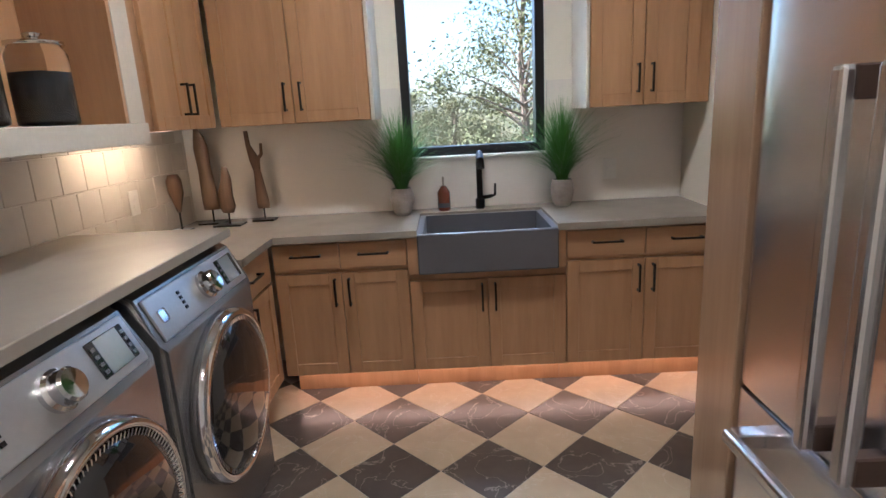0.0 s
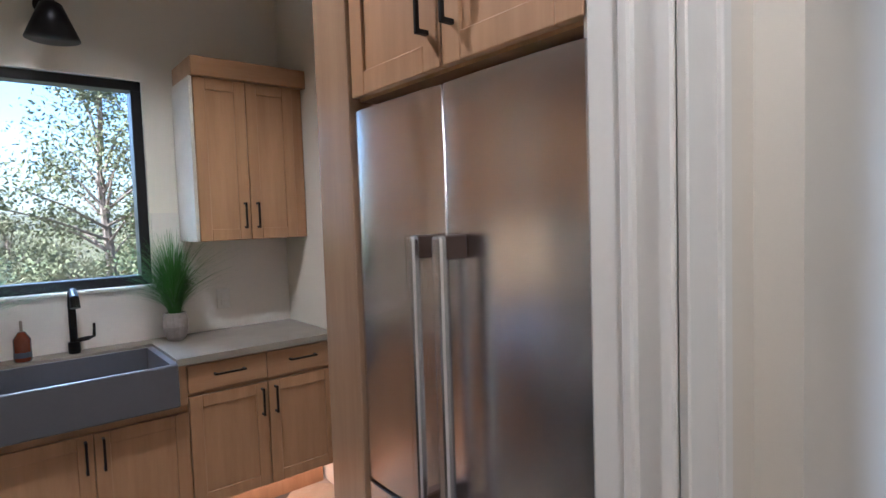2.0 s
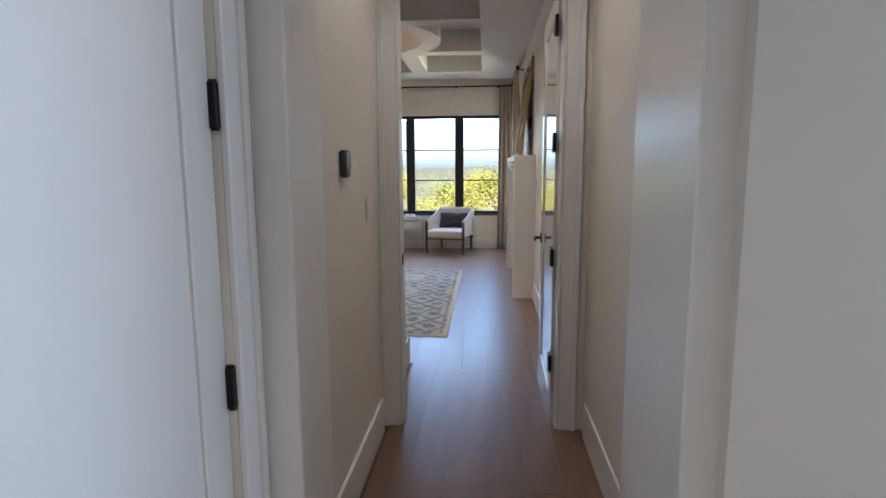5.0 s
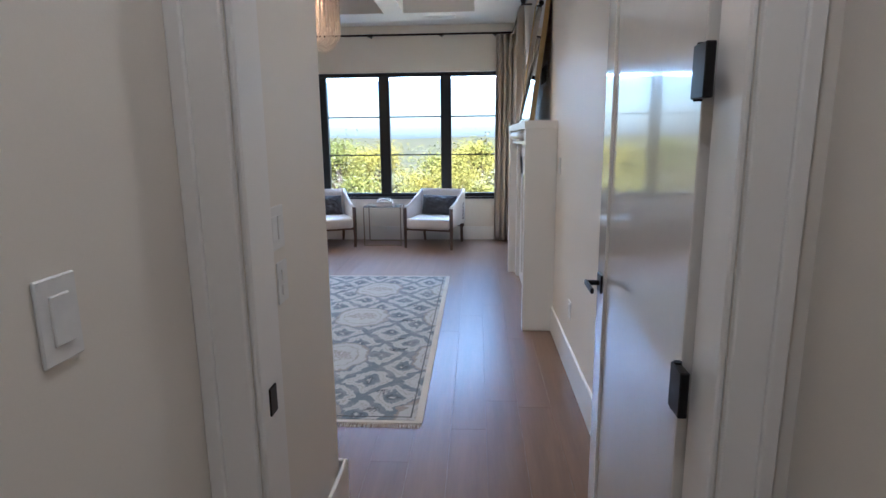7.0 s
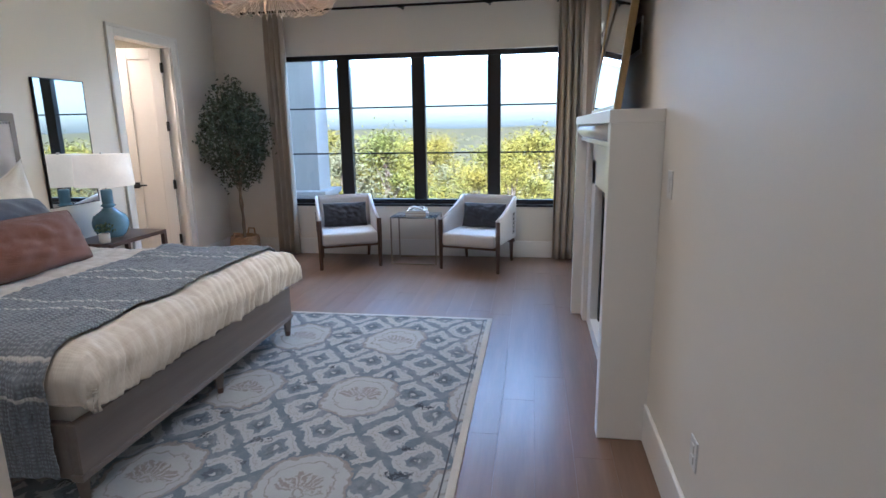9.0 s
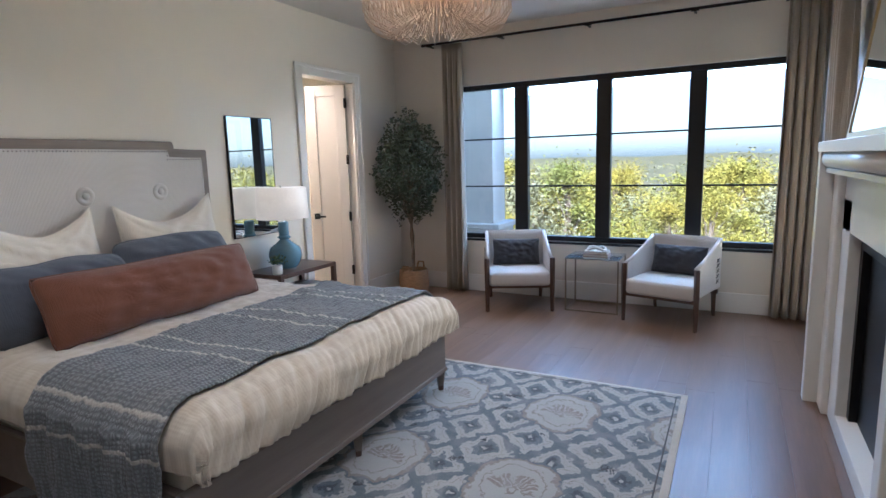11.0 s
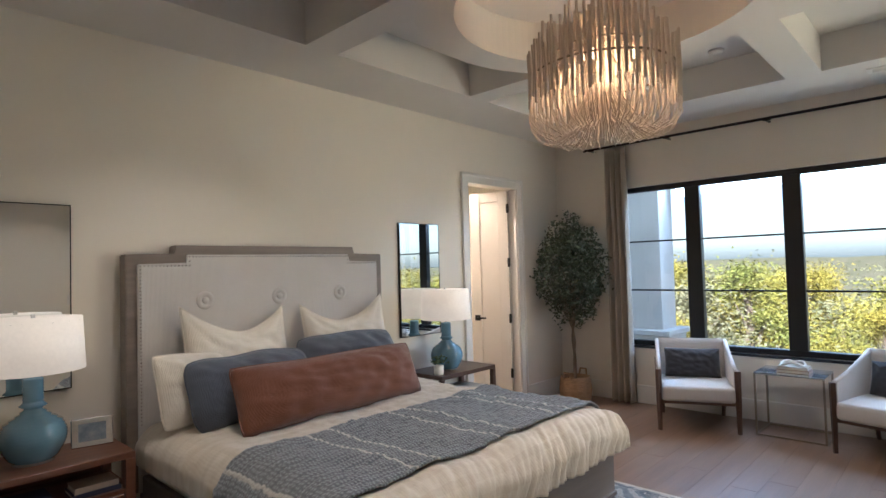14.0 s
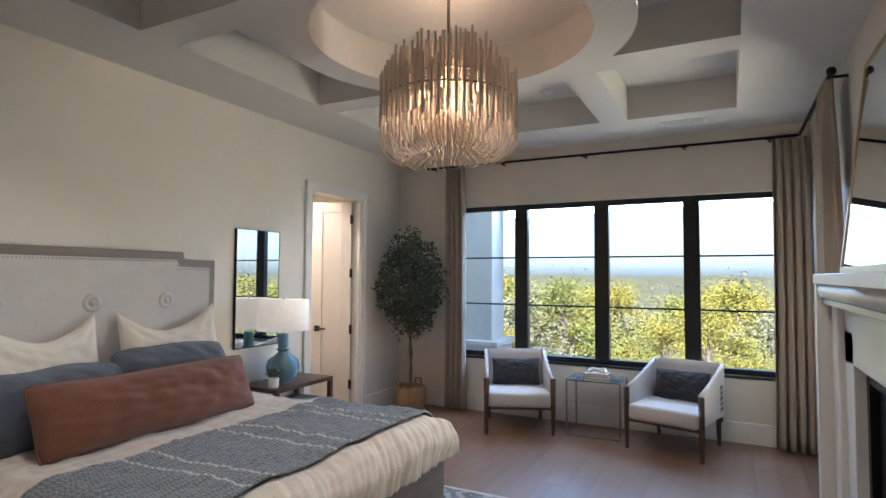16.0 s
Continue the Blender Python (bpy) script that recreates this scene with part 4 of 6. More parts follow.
part("headboard_frame", stepped(0.0, 1.708, 1.765, 0.29, HBY, 4.075), GREYWOOD, bed, "weathered wooden headboard frame")
part("headboard_panel", stepped(0.062, 1.648, 1.705, 0.352, HBY - 0.022, HBY + 0.02), UPHOL, bed, "pale upholstered headboard with nailheads")
path = [(HBX0 + 0.075, 0.70), (HBX0 + 0.075, 1.635), (HBX0 + 0.365, 1.635), (HBX0 + 0.365, 1.692), (HBX1 - 0.365, 1.692), (HBX1 - 0.365, 1.635), (HBX1 - 0.075, 1.635), (HBX1 - 0.075, 0.70)]
bm = bmesh.new()
for (xa, za), (xb, zb) in zip(path, path[1:]):
    n_ = max(1, int(math.hypot(xb - xa, zb - za) / 0.021))
    for k in range(n_):
        q = k / n_
        bmesh.ops.create_uvsphere(bm, u_segments=6, v_segments=4, radius=0.006, matrix=Matrix.Translation((xa + (xb - xa) * q, HBY - 0.024, za + (zb - za) * q)))
part("nailhead_trim", bm, CHROME, bed, "row of silver nailheads")
for x in (7.684, 8.217, 8.745):
    # a covered button sunk in a soft padded roll
    part("tuft", lathe([(0.060, 0), (0.054, 0.006), (0.044, 0.011), (0.034, 0.010), (0.027, 0.003), (0.0, 0.002)], 28), UPHOL, bed, smooth=True, m=pose(x, HBY - 0.021, 1.41, rx=90))
    part("button", lathe([(0.022, 0.002), (0.022, 0.008), (0.016, 0.013), (0.0, 0.015)], 20), UPHOL, bed, smooth=True, m=pose(x, HBY - 0.021, 1.41, rx=90))
ms = solid("mattress", boxes((BCX - 0.97 + 0.02, BCX + 0.97 + 0.02, 2.05, 3.94, 0.32, 0.62), bevel=0.05, seg=3), IVORY, "thick mattress in a pale cover on the bed", "mattress", True)
# tonal woven bands run along and across the duvet
n, l = DUVET.node_tree.nodes, DUVET.node_tree.links
p = n["Principled BSDF"]
src = p.inputs["Base Color"].links[0].from_socket
tc = n.new("ShaderNodeTexCoord")
for direction, scale in (("Y", 3.3), ("X", 2.4)):
    band, ramp, mx = n.new("ShaderNodeTexWave"), n.new("ShaderNodeValToRGB"), n.new("ShaderNodeMix")
    band.bands_direction, band.inputs["Scale"].default_value, band.inputs["Distortion"].default_value = direction, scale, 0.3
    l.new(tc.outputs["UV"], band.inputs["Vector"])
    ramp.color_ramp.elements[0].position, ramp.color_ramp.elements[1].position = 0.66, 0.74
    ramp.color_ramp.elements[0].color, ramp.color_ramp.elements[1].color = (0, 0, 0, 1), (0.22, 0.22, 0.22, 1)
    l.new(band.outputs["Fac"], ramp.inputs[0])
    mx.data_type = "RGBA"
    l.new(ramp.outputs[0], mx.inputs[0])
    l.new(src, mx.inputs[6])
    mx.inputs[7].default_value = (0.42, 0.35, 0.27, 1)
    src = mx.outputs[2]
l.new(src, p.inputs["Base Color"])
dv = solid("duvet", drape(BCX, 0.70, 1.015, 1.925, 3.93, (0.30, 0.30, 0.32), 0.026, 210, 170, 3.0, 0.14), DUVET, "cream crinkled duvet gathered over the bed's foot and sides", "duvet", True)
thick(dv, 0.018)

# gauze throw: crossing ribs, with ragged ivory stripes in pairs
THROW = cloth("grey_knit_throw", (0.26, 0.272, 0.285), (0.17, 0.18, 0.195), weave=60, scale=14, bump=0.3)
n, l = THROW.node_tree.nodes, THROW.node_tree.links
p = n["Principled BSDF"]
src = p.inputs["Base Color"].links[0].from_socket
tc, sep = n.new("ShaderNodeTexCoord"), n.new("ShaderNodeSeparateXYZ")
l.new(tc.outputs["UV"], sep.inputs[0])
ribs = []
for direction, scale in (("Y", 22.0), ("X", 17.0)):
    w = n.new("ShaderNodeTexWave")
    w.bands_direction, w.inputs["Scale"].default_value, w.inputs["Distortion"].default_value, w.inputs["Detail Scale"].default_value = direction, scale, 2.6, 2.0
    l.new(tc.outputs["UV"], w.inputs["Vector"])
    ribs.append(w.outputs["Fac"])
weave, shade_ = n.new("ShaderNodeMath"), n.new("ShaderNodeMix")
weave.operation = "MULTIPLY"
l.new(ribs[0], weave.inputs[0])
l.new(ribs[1], weave.inputs[1])
shade_.data_type = "RGBA"
l.new(weave.outputs[0], shade_.inputs[0])
shade_.inputs[6].default_value = (0.15, 0.16, 0.175, 1)
l.new(src, shade_.inputs[7])
mul, mod, ramp, mx = n.new("ShaderNodeMath"), n.new("ShaderNodeMath"), n.new("ShaderNodeValToRGB"), n.new("ShaderNodeMix")
wob, wadd, base_ = n.new("ShaderNodeTexNoise"), n.new("ShaderNodeMath"), n.new("ShaderNodeMath")
wob.inputs["Scale"].default_value, wob.inputs["Detail"].default_value = 26.0, 4.0
l.new(tc.outputs["UV"], wob.inputs["Vector"])
wadd.operation, wadd.inputs[1].default_value = "MULTIPLY_ADD", 0.02
l.new(wob.outputs["Fac"], wadd.inputs[0])
l.new(sep.outputs["X"], wadd.inputs[2])
base_.operation, base_.inputs[1].default_value = "SUBTRACT", 7.10
l.new(wadd.outputs[0], base_.inputs[0])
mul.operation, mul.inputs[1].default_value = "DIVIDE", 0.56
l.new(base_.outputs[0], mul.inputs[0])
mod.operation = "FRACT"
l.new(mul.outputs[0], mod.inputs[0])
e = ramp.color_ramp.elements
e[0].position, e[0].color, e[1].position, e[1].color = 0.0, (0, 0, 0, 1), 1.0, (0, 0, 0, 1)
for pos, val in ((0.135, 0), (0.145, 0.8), (0.165, 0.8), (0.175, 0), (0.37, 0), (0.38, 0.8), (0.40, 0.8), (0.41, 0)):
    e.new(pos).color = (val, val, val, 1)
l.new(mod.outputs[0], ramp.inputs[0])
mx.data_type = "RGBA"
mx.inputs[7].default_value = (0.55, 0.52, 0.47, 1)
l.new(ramp.outputs[0], mx.inputs[0])
l.new(shade_.outputs[2], mx.inputs[6])
l.new(mx.outputs[2], p.inputs["Base Color"])
relief = n.new("ShaderNodeBump")
relief.inputs["Strength"].default_value, relief.inputs["Distance"].default_value = 0.9, 0.006
l.new(weave.outputs[0], relief.inputs["Height"])
l.new(relief.outputs[0], p.inputs["Normal"])
tb = drape(BCX, 0.70, 1.015, 1.925, 2.90, (0.62, 0.20, -0.025), 0.026, 240, 110, 3.0, 0.14, 0.016)
for v in tb.verts:
    rib = 0.003 * math.sin(v.co.y * 150 + 3 * noise.noise(v.co * 6)) + 0.006 * noise.noise(v.co * 22)
    if v.co.z > 0.6:
        v.co.z += rib + 0.002
    else:
        v.co.x += math.copysign(rib + 0.010 + 0.010 * math.sin(v.co.y * 38 + 2 * noise.noise(v.co * 3)), v.co.x - BCX)
tw = solid("throw_blanket", tb, THROW, "grey gauze throw with ragged ivory stripes across the bed", "blanket", True)
thick(tw, 0.010, 1.0)


def pillow(m, w, h, t, material, label, seed, name="pillow", group="pillows on the bed", sag=0.0, soft=0.0, piping=None):
    """A soft cushion standing in local xz, full in the middle; sag: depth of a chopped top between its ears; soft: how far the corners round off."""
    def outline(a, b):
        pinch = 1 - 0.03 * (1 - b * b) - soft * abs(b) ** 5
        pz = 1 - 0.04 * (1 - a * a) - soft * 1.3 * abs(a) ** 5 + 0.07 * noise.noise(Vector((a * 1.5, seed * 3.1, 0)))
        dip = sag * max(0.0, b) ** 1.4 * (1 - abs(a + 0.08 * math.sin(seed * 9)) ** 1.7) * h
        return a * w / 2 * pinch, b * h / 2 * pz + h / 2 - dip

    def side(sgn):
        def fn(u, v):
            a, b = 2 * u - 1, 2 * v - 1
            f = max(0.0, (1 - abs(a) ** 3.2) * (1 - abs(b) ** 2.4)) ** 0.6
            wr = 0.020 * noise.noise(Vector((a * 1.9 * w / h, b * 1.7, seed + sgn))) + 0.016 * noise.noise(Vector((a * 5 + b * 2, b * 4, seed)))
            # creases radiate from the corners
            ca = math.atan2(1 - abs(b), 1 - abs(a) + 1e-4)
            near = max(0.0, 1 - math.hypot((1 - abs(a)) * w / h, 1 - abs(b)) / 0.9)
            wr += 0.020 * near * math.sin(9 * ca + seed)
            x, zz = outline(a, b)
            return (x, sgn * (f * t / 2 * (1.0 - 0.25 * max(0.0, b) * (1 if sag else 0)) + wr * f), zz)
        return fn
    bm = grid(side(-1), 44, 32)
    grid(side(1), 44, 32, bm)
    bmesh.ops.remove_doubles(bm, verts=bm.verts, dist=0.0008)
    if piping is None:
        return solid(name, bm, material, label, "pillow", True, m, group)
    ob = thing(name, m, label, "pillow", group)
    part("cover", bm, material, ob, smooth=True)
    steps = [-1 + 2 * k / 24 for k in range(25)]
    loop = [(a, -1) for a in steps] + [(1, a) for a in steps[1:]] + [(a, 1) for a in steps[::-1][1:]] + [(-1, a) for a in steps[::-1][1:]]
    part("seam", tube([(x, 0, zz) for x, zz in (outline(a, b) for a, b in loop)], 0.0045, 6, caps=False), piping, ob, "sewn edge", smooth=True)
    return ob


PZ = 0.71
pillow(pose(7.60, 3.66, PZ, rx=-20, rz=6), 0.60, 0.43, 0.18, IVORY, "ivory linen pillow leaning on the headboard", 1, soft=0.05, piping=IVORY)
pillow(pose(7.86, 3.76, PZ, rx=-12, rz=3), 0.72, 0.66, 0.20, IVORY, "large ivory linen pillow with a chopped top", 2, sag=0.22, piping=IVORY)
pillow(pose(8.72, 3.76, PZ, rx=-12, rz=-3), 0.74, 0.66, 0.20, IVORY, "large ivory linen pillow with a chopped top", 3, sag=0.22, piping=IVORY)
pillow(pose(7.84, 3.50, PZ - 0.03, rx=-24, rz=4), 0.86, 0.44, 0.29, BLUELINEN, "slate blue linen pillow slumping over the mattress edge", 4, soft=0.10, piping=BLUELINEN)
pillow(pose(8.60, 3.55, PZ - 0.01, rx=-22, rz=-3), 0.84, 0.46, 0.28, BLUELINEN, "slate blue linen pillow with a sewn edge", 5, soft=0.10, piping=BLUELINEN)
pillow(pose(8.25, 3.24, PZ - 0.02, rx=-24, rz=1), 1.40, 0.385, 0.27, RUST, "long rust-brown velvet lumbar pillow", 6, soft=0.035, piping=RUST)


# nightstands
ns = thing("nightstand", pose(6.40, 3.62, 0), "reddish wooden nightstand with an open shelf over drawers", "nightstand")
W_, D_, H_ = 0.76, 0.46, 0.65
part("top", boxes((0, W_, 0, D_, H_ - 0.035, H_), bevel=0.003), MAHOGANY, ns)
for x in (0, W_ - 0.05):
    part("leg", boxes((x, x + 0.05, 0, 0.05, 0, H_ - 0.035), bevel=0.003), MAHOGANY, ns)
    part("leg", boxes((x, x + 0.05, D_ - 0.05, D_, 0, H_ - 0.035), bevel=0.003), MAHOGANY, ns)
part("shelf", boxes((0.012, W_ - 0.012, 0.012, D_ - 0.012, 0.44, 0.46)), MAHOGANY, ns)
part("body", boxes((0.012, W_ - 0.012, 0.025, D_ - 0.012, 0.08, 0.44)), MAHOGANY, ns)
part("back_panel", boxes((0.05, W_ - 0.05, D_ - 0.03, D_ - 0.015, 0.46, H_ - 0.035)), MAHOGANY, ns)
for z0, z1 in ((0.09, 0.255), (0.265, 0.435)):
    d_ = part("drawer", boxes((0.055, W_ - 0.055, 0.008, 0.03, z0, z1), bevel=0.003), MAHOGANY, ns)
    part("knob", lathe([(0.006, 0), (0.006, 0.015), (0.013, 0.02), (0.0, 0.026)], 12), BRASSY, d_, m=pose(W_ / 2, 0.008, (z0 + z1) / 2, rx=90))
n2 = thing("nightstand", pose(9.56, 3.65, 0), "dark wooden open nightstand with a lower shelf", "nightstand")
part("top", boxes((0, 0.74, 0, 0.44, 0.615, 0.65), bevel=0.003), WALNUT, n2)
for x in (0, 0.70):
    for y in (0, 0.40):
        part("leg", boxes((x, x + 0.04, y, y + 0.04, 0, 0.615), bevel=0.002), WALNUT, n2)
part("shelf", boxes((0.0, 0.74, 0.0, 0.44, 0.42, 0.445), bevel=0.002), WALNUT, n2)
part("shelf", boxes((0.02, 0.72, 0.02, 0.42, 0.14, 0.165)), WALNUT, n2)


def table_lamp(m, label):
    t = thing("table_lamp", m, label, "lamp", "bedside lamps")
    prof = [(0.085, 0.0), (0.09, 0.012), (0.10, 0.02)]
    for k in range(14):
        a = k / 13
        r = 0.10 + 0.045 * math.sin(math.pi * min(1, a * 1.05 + 0.08)) - (0.06 * max(0, a - 0.7) / 0.3)
        prof += [(r, 0.03 + a * 0.235), (r + 0.0025, 0.038 + a * 0.235)]
    prof += [(0.062, 0.285), (0.046, 0.30)]
    for k in range(7):
        prof += [(0.043, 0.31 + k * 0.016), (0.047, 0.318 + k * 0.016)]
    prof += [(0.04, 0.425), (0.02, 0.43), (0.0, 0.43)]
    part("base", lathe(prof, 36), TEAL, t, "ribbed teal glazed ceramic base", smooth=True)
    part("foot", lathe([(0.09, -0.0), (0.092, 0.012), (0.0, 0.013)], 32), mat("clear_foot", (0.3, 0.3, 0.3), 0.1, bump=0), t)
    sh_ = part("shade", lathe([(0.230, 0.458), (0.216, 0.728)], 48), SHADE, t, "white linen drum shade", smooth=True)
    thick(sh_, 0.003)
    # rings, spider and finial
    bm = tube([(0.215 * math.cos(a), 0.215 * math.sin(a), 0.71) for a in (2 * math.pi * k / 32 for k in range(33))], 0.002, 5, caps=False)
    for a in (0, 2.09, 4.19):
        tube([(0, 0, 0.71), (0.215 * math.cos(a), 0.215 * math.sin(a), 0.71)], 0.0018, 5, bm)
    part("spider", bm, CHROME, t)
    part("harp", tube([(0, 0, 0.43), (0, 0, 0.71)], 0.004, 6), CHROME, t)
    part("finial", boxes((-0.009, 0.009, -0.009, 0.009, 0.71, 0.748), bevel=0.002), PLASTIC, t, "pale square finial")
    part("bulb", lathe([(0.0, 0.52), (0.022, 0.53), (0.03, 0.56), (0.022, 0.59), (0.0, 0.60)], 16), BULB, t, smooth=True)
    return t


for x, y, z in ((6.755, 3.855, 0.65), (9.86, 3.865, 0.65)):
    table_lamp(pose(x, y, z), "teal ceramic table lamp with a white drum shade, lit")
    lamp("bedside_bulb", "POINT", pose(x, y, z + 0.62), 20.0, WARM, radius=0.05)


def wall_mirror(m, w, h):
    t = thing("wall_mirror", m, "frameless rectangular mirror with a thin dark edge", "mirror", "mirrors beside the bed")
    part("glass", boxes((0.006, w - 0.006, -0.024, -0.018, 0.006, h - 0.006)), MIRROR, t)
    part("frame", boxes((0, w, -0.02, 0, 0, h), bevel=0.002), BLACK, t, "thin dark frame")
    part("edge", boxes((0, 0.006, -0.026, -0.02, 0, h), (w - 0.006, w, -0.026, -0.02, 0, h), (0.006, w - 0.006, -0.026, -0.02, 0, 0.006), (0.006, w - 0.006, -0.026, -0.02, h - 0.006, h)), BLACK, t)
    return t


wall_mirror(pose(9.50, BY1, 0.955), 0.515, 1.04)
wall_mirror(pose(6.46, BY1, 0.955), 0.515, 1.04)

# small things on the nightstands
pf = thing("photo_frame", pose(7.03, 3.90, 0.65, rx=-12, rz=-12), "silver ornate photo frame on the nightstand", "photo frame")
part("frame", boxes((-0.10, 0.10, -0.012, 0.0, 0, 0.155), bevel=0.005), CHROME, pf)
part("picture", boxes((-0.065, 0.065, -0.015, -0.011, 0.03, 0.125)), mat("blue_print", (0.12, 0.16, 0.22), 0.3, second=(0.3, 0.33, 0.36), scale=20, bump=0), pf, "small blue-grey picture")


def small_plant(m, seed, label):
    t = thing("potted_plant", m, label, "plant", "small plants by the lamps")
    part("pot", lathe([(0.036, 0), (0.042, 0.01), (0.044, 0.08), (0.04, 0.08), (0.038, 0.068), (0, 0.066)], 20), PLASTIC, t, "white pot", smooth=True)
    r = random.Random(seed)
    bm = bmesh.new()
    for k in range(110):
        a, e_ = r.random() * 6.283, 0.2 + r.random() * 1.2
        c = Vector((math.cos(a) * math.cos(e_), math.sin(a) * math.cos(e_), math.sin(e_))) * (0.03 + 0.06 * r.random()) + Vector((0, 0, 0.085))
        leaf(bm, c, r, 0.016)
    part("leaves", bm, GRASSLEAF, t, "small green leaves")
    return t


def leaf(bm, c, r, s):
    d = Vector((r.gauss(0, 1), r.gauss(0, 1), r.gauss(0, 0.8))).normalized()
    q = d.cross(Vector((r.gauss(0, 1), r.gauss(0, 1), r.gauss(0, 1)))).normalized()
    v = [bm.verts.new(c + d * s * a + q * s * b) for a, b in ((-1, 0), (0, 0.5), (1, 0), (0, -0.5))]
    bm.faces.new(v)


GRASSLEAF = mat("fresh_leaf", (0.06, 0.11, 0.05), 0.5, second=(0.035, 0.07, 0.03), scale=20, bump=0)
small_plant(pose(6.53, 3.76, 0.65), 4, "small green plant in a white pot")
small_plant(pose(9.62, 3.74, 0.65), 5, "small succulent in a white pot")


def book(m, w, d, h, color, label, group=""):
    t = thing("book", m, label, "book", group)
    part("cover", boxes((0, w, 0, d, 0, 0.004), (0, w, 0, d, h - 0.004, h), (0, w, 0, 0.004, 0.004, h - 0.004)), mat("book_cover", color, 0.5, bump=0.02), t)
    part("pages", boxes((0.004, w - 0.004, 0.005, d - 0.004, 0.004, h - 0.004)), PAPER, t, "cream pages")
    return t


book(pose(6.56, 3.64, 0.46), 0.24, 0.17, 0.03, (0.5, 0.47, 0.42), "pale book in the nightstand's open shelf")
book(pose(6.57, 3.645, 0.49), 0.22, 0.16, 0.03, (0.02, 0.025, 0.07), "dark blue book in the nightstand's open shelf")
book(pose(6.88, 3.66, 0.46), 0.22, 0.16, 0.025, (0.03, 0.04, 0.09), "dark blue book in the nightstand's open shelf")
book(pose(6.89, 3.665, 0.485), 0.20, 0.15, 0.028, (0.42, 0.36, 0.30), "tan book in the nightstand's open shelf")
book(pose(9.90, 3.68, 0.445), 0.3, 0.22, 0.03, (0.55, 0.53, 0.5), "white book on the nightstand's shelf")

# rug: a pile slab with a pale binding
RUGM = bpy.data.materials.new("patterned_rug")
RUGM.use_nodes = True
n, l = RUGM.node_tree.nodes, RUGM.node_tree.links
p = n["Principled BSDF"]
p.inputs["Roughness"].default_value, p.inputs["Specular IOR Level"].default_value, p.inputs["Sheen Weight"].default_value = 0.95, 0.1, 0.2


def math_node(op, a, b=None):
    q = n.new("ShaderNodeMath")
    q.operation = op
    for k, v in enumerate((a, b)):
        if v is None:
            continue
        if isinstance(v, (int, float)):
            q.inputs[k].default_value = v
        else:
            l.new(v, q.inputs[k])
    return q.outputs[0]


tc, wobble, shift = n.new("ShaderNodeTexCoord"), n.new("ShaderNodeTexNoise"), n.new("ShaderNodeVectorMath")
wobble.inputs["Scale"].default_value, wobble.inputs["Detail"].default_value, wobble.inputs["Roughness"].default_value = 7.0, 7.0, 0.68
l.new(tc.outputs["Object"], wobble.inputs["Vector"])
shift.operation = "MULTIPLY_ADD"
shift.inputs[1].default_value = (0.20, 0.20, 0.0)
l.new(wobble.outputs["Color"], shift.inputs[0])
l.new(tc.outputs["Object"], shift.inputs[2])
sp = n.new("ShaderNodeSeparateXYZ")
l.new(shift.outputs[0], sp.inputs[0])
X_, Y_ = sp.outputs["X"], sp.outputs["Y"]


def cell(px, py, ox, oy):
    """Distance from the centre of a cell of px by py metres, each axis scaled to -1..1."""
    fx = math_node("SUBTRACT", math_node("MULTIPLY", math_node("FRACT", math_node("ADD", math_node("DIVIDE", X_, px), ox)), 2.0), 1.0)
    fy = math_node("SUBTRACT", math_node("MULTIPLY", math_node("FRACT", math_node("ADD", math_node("DIVIDE", Y_, py), oy)), 2.0), 1.0)
    return fx, fy


def ramp_of(value, stops):
    r_ = n.new("ShaderNodeValToRGB")
    r_.color_ramp.interpolation = "CONSTANT"
    e_ = r_.color_ramp.elements
    e_[0].position, e_[0].color = stops[0][0], (*stops[0][1], 1)
    e_[1].position, e_[1].color = stops[1][0], (*stops[1][1], 1)
    for pos, col in stops[2:]:
        e_.new(pos).color = (*col, 1)
    l.new(value, r_.inputs[0])
    return r_.outputs[0]


CREAM, BLUE, DEEP, TAUPE, INK = (0.35, 0.34, 0.325), (0.115, 0.133, 0.152), (0.065, 0.078, 0.095), (0.225, 0.195, 0.17), (0.022, 0.026, 0.034)
# diamonds on a half-drop lattice
fx, fy = cell(0.44, 0.37, 0.1, 0.2)
dia = math_node("ADD", math_node("ABSOLUTE", fx), math_node("ABSOLUTE", fy))
dia2 = math_node("ABSOLUTE", math_node("SUBTRACT", dia, 1.0))
field = ramp_of(math_node("MULTIPLY", dia2, 1.0), [(0.0, BLUE), (0.17, CREAM), (0.34, TAUPE), (0.37, CREAM), (0.55, BLUE), (0.74, DEEP), (0.90, CREAM)])
# wide medallions over the lattice: a ragged ring, a fan of spokes and a small curl
gx, gy = cell(0.88, 0.74, 0.35, 0.45)
rad = math_node("SQRT", math_node("ADD", math_node("POWER", math_node("ABSOLUTE", gx), 2.0), math_node("POWER", math_node("ABSOLUTE", gy), 2.0)))
low = math_node("ADD", gx, 0.10)
ang = math_node("ARCTAN2", gy, low)
fan_r = math_node("SQRT", math_node("ADD", math_node("POWER", math_node("ABSOLUTE", low), 2.0), math_node("POWER", math_node("ABSOLUTE", gy), 2.0)))
spoke = math_node("GREATER_THAN", math_node("SINE", math_node("MULTIPLY", ang, 19.0)), -0.35)
fan = math_node("MULTIPLY", math_node("MULTIPLY", spoke, math_node("GREATER_THAN", low, 0.0)), math_node("MULTIPLY", math_node("GREATER_THAN", fan_r, 0.10), math_node("LESS_THAN", fan_r, 0.33)))
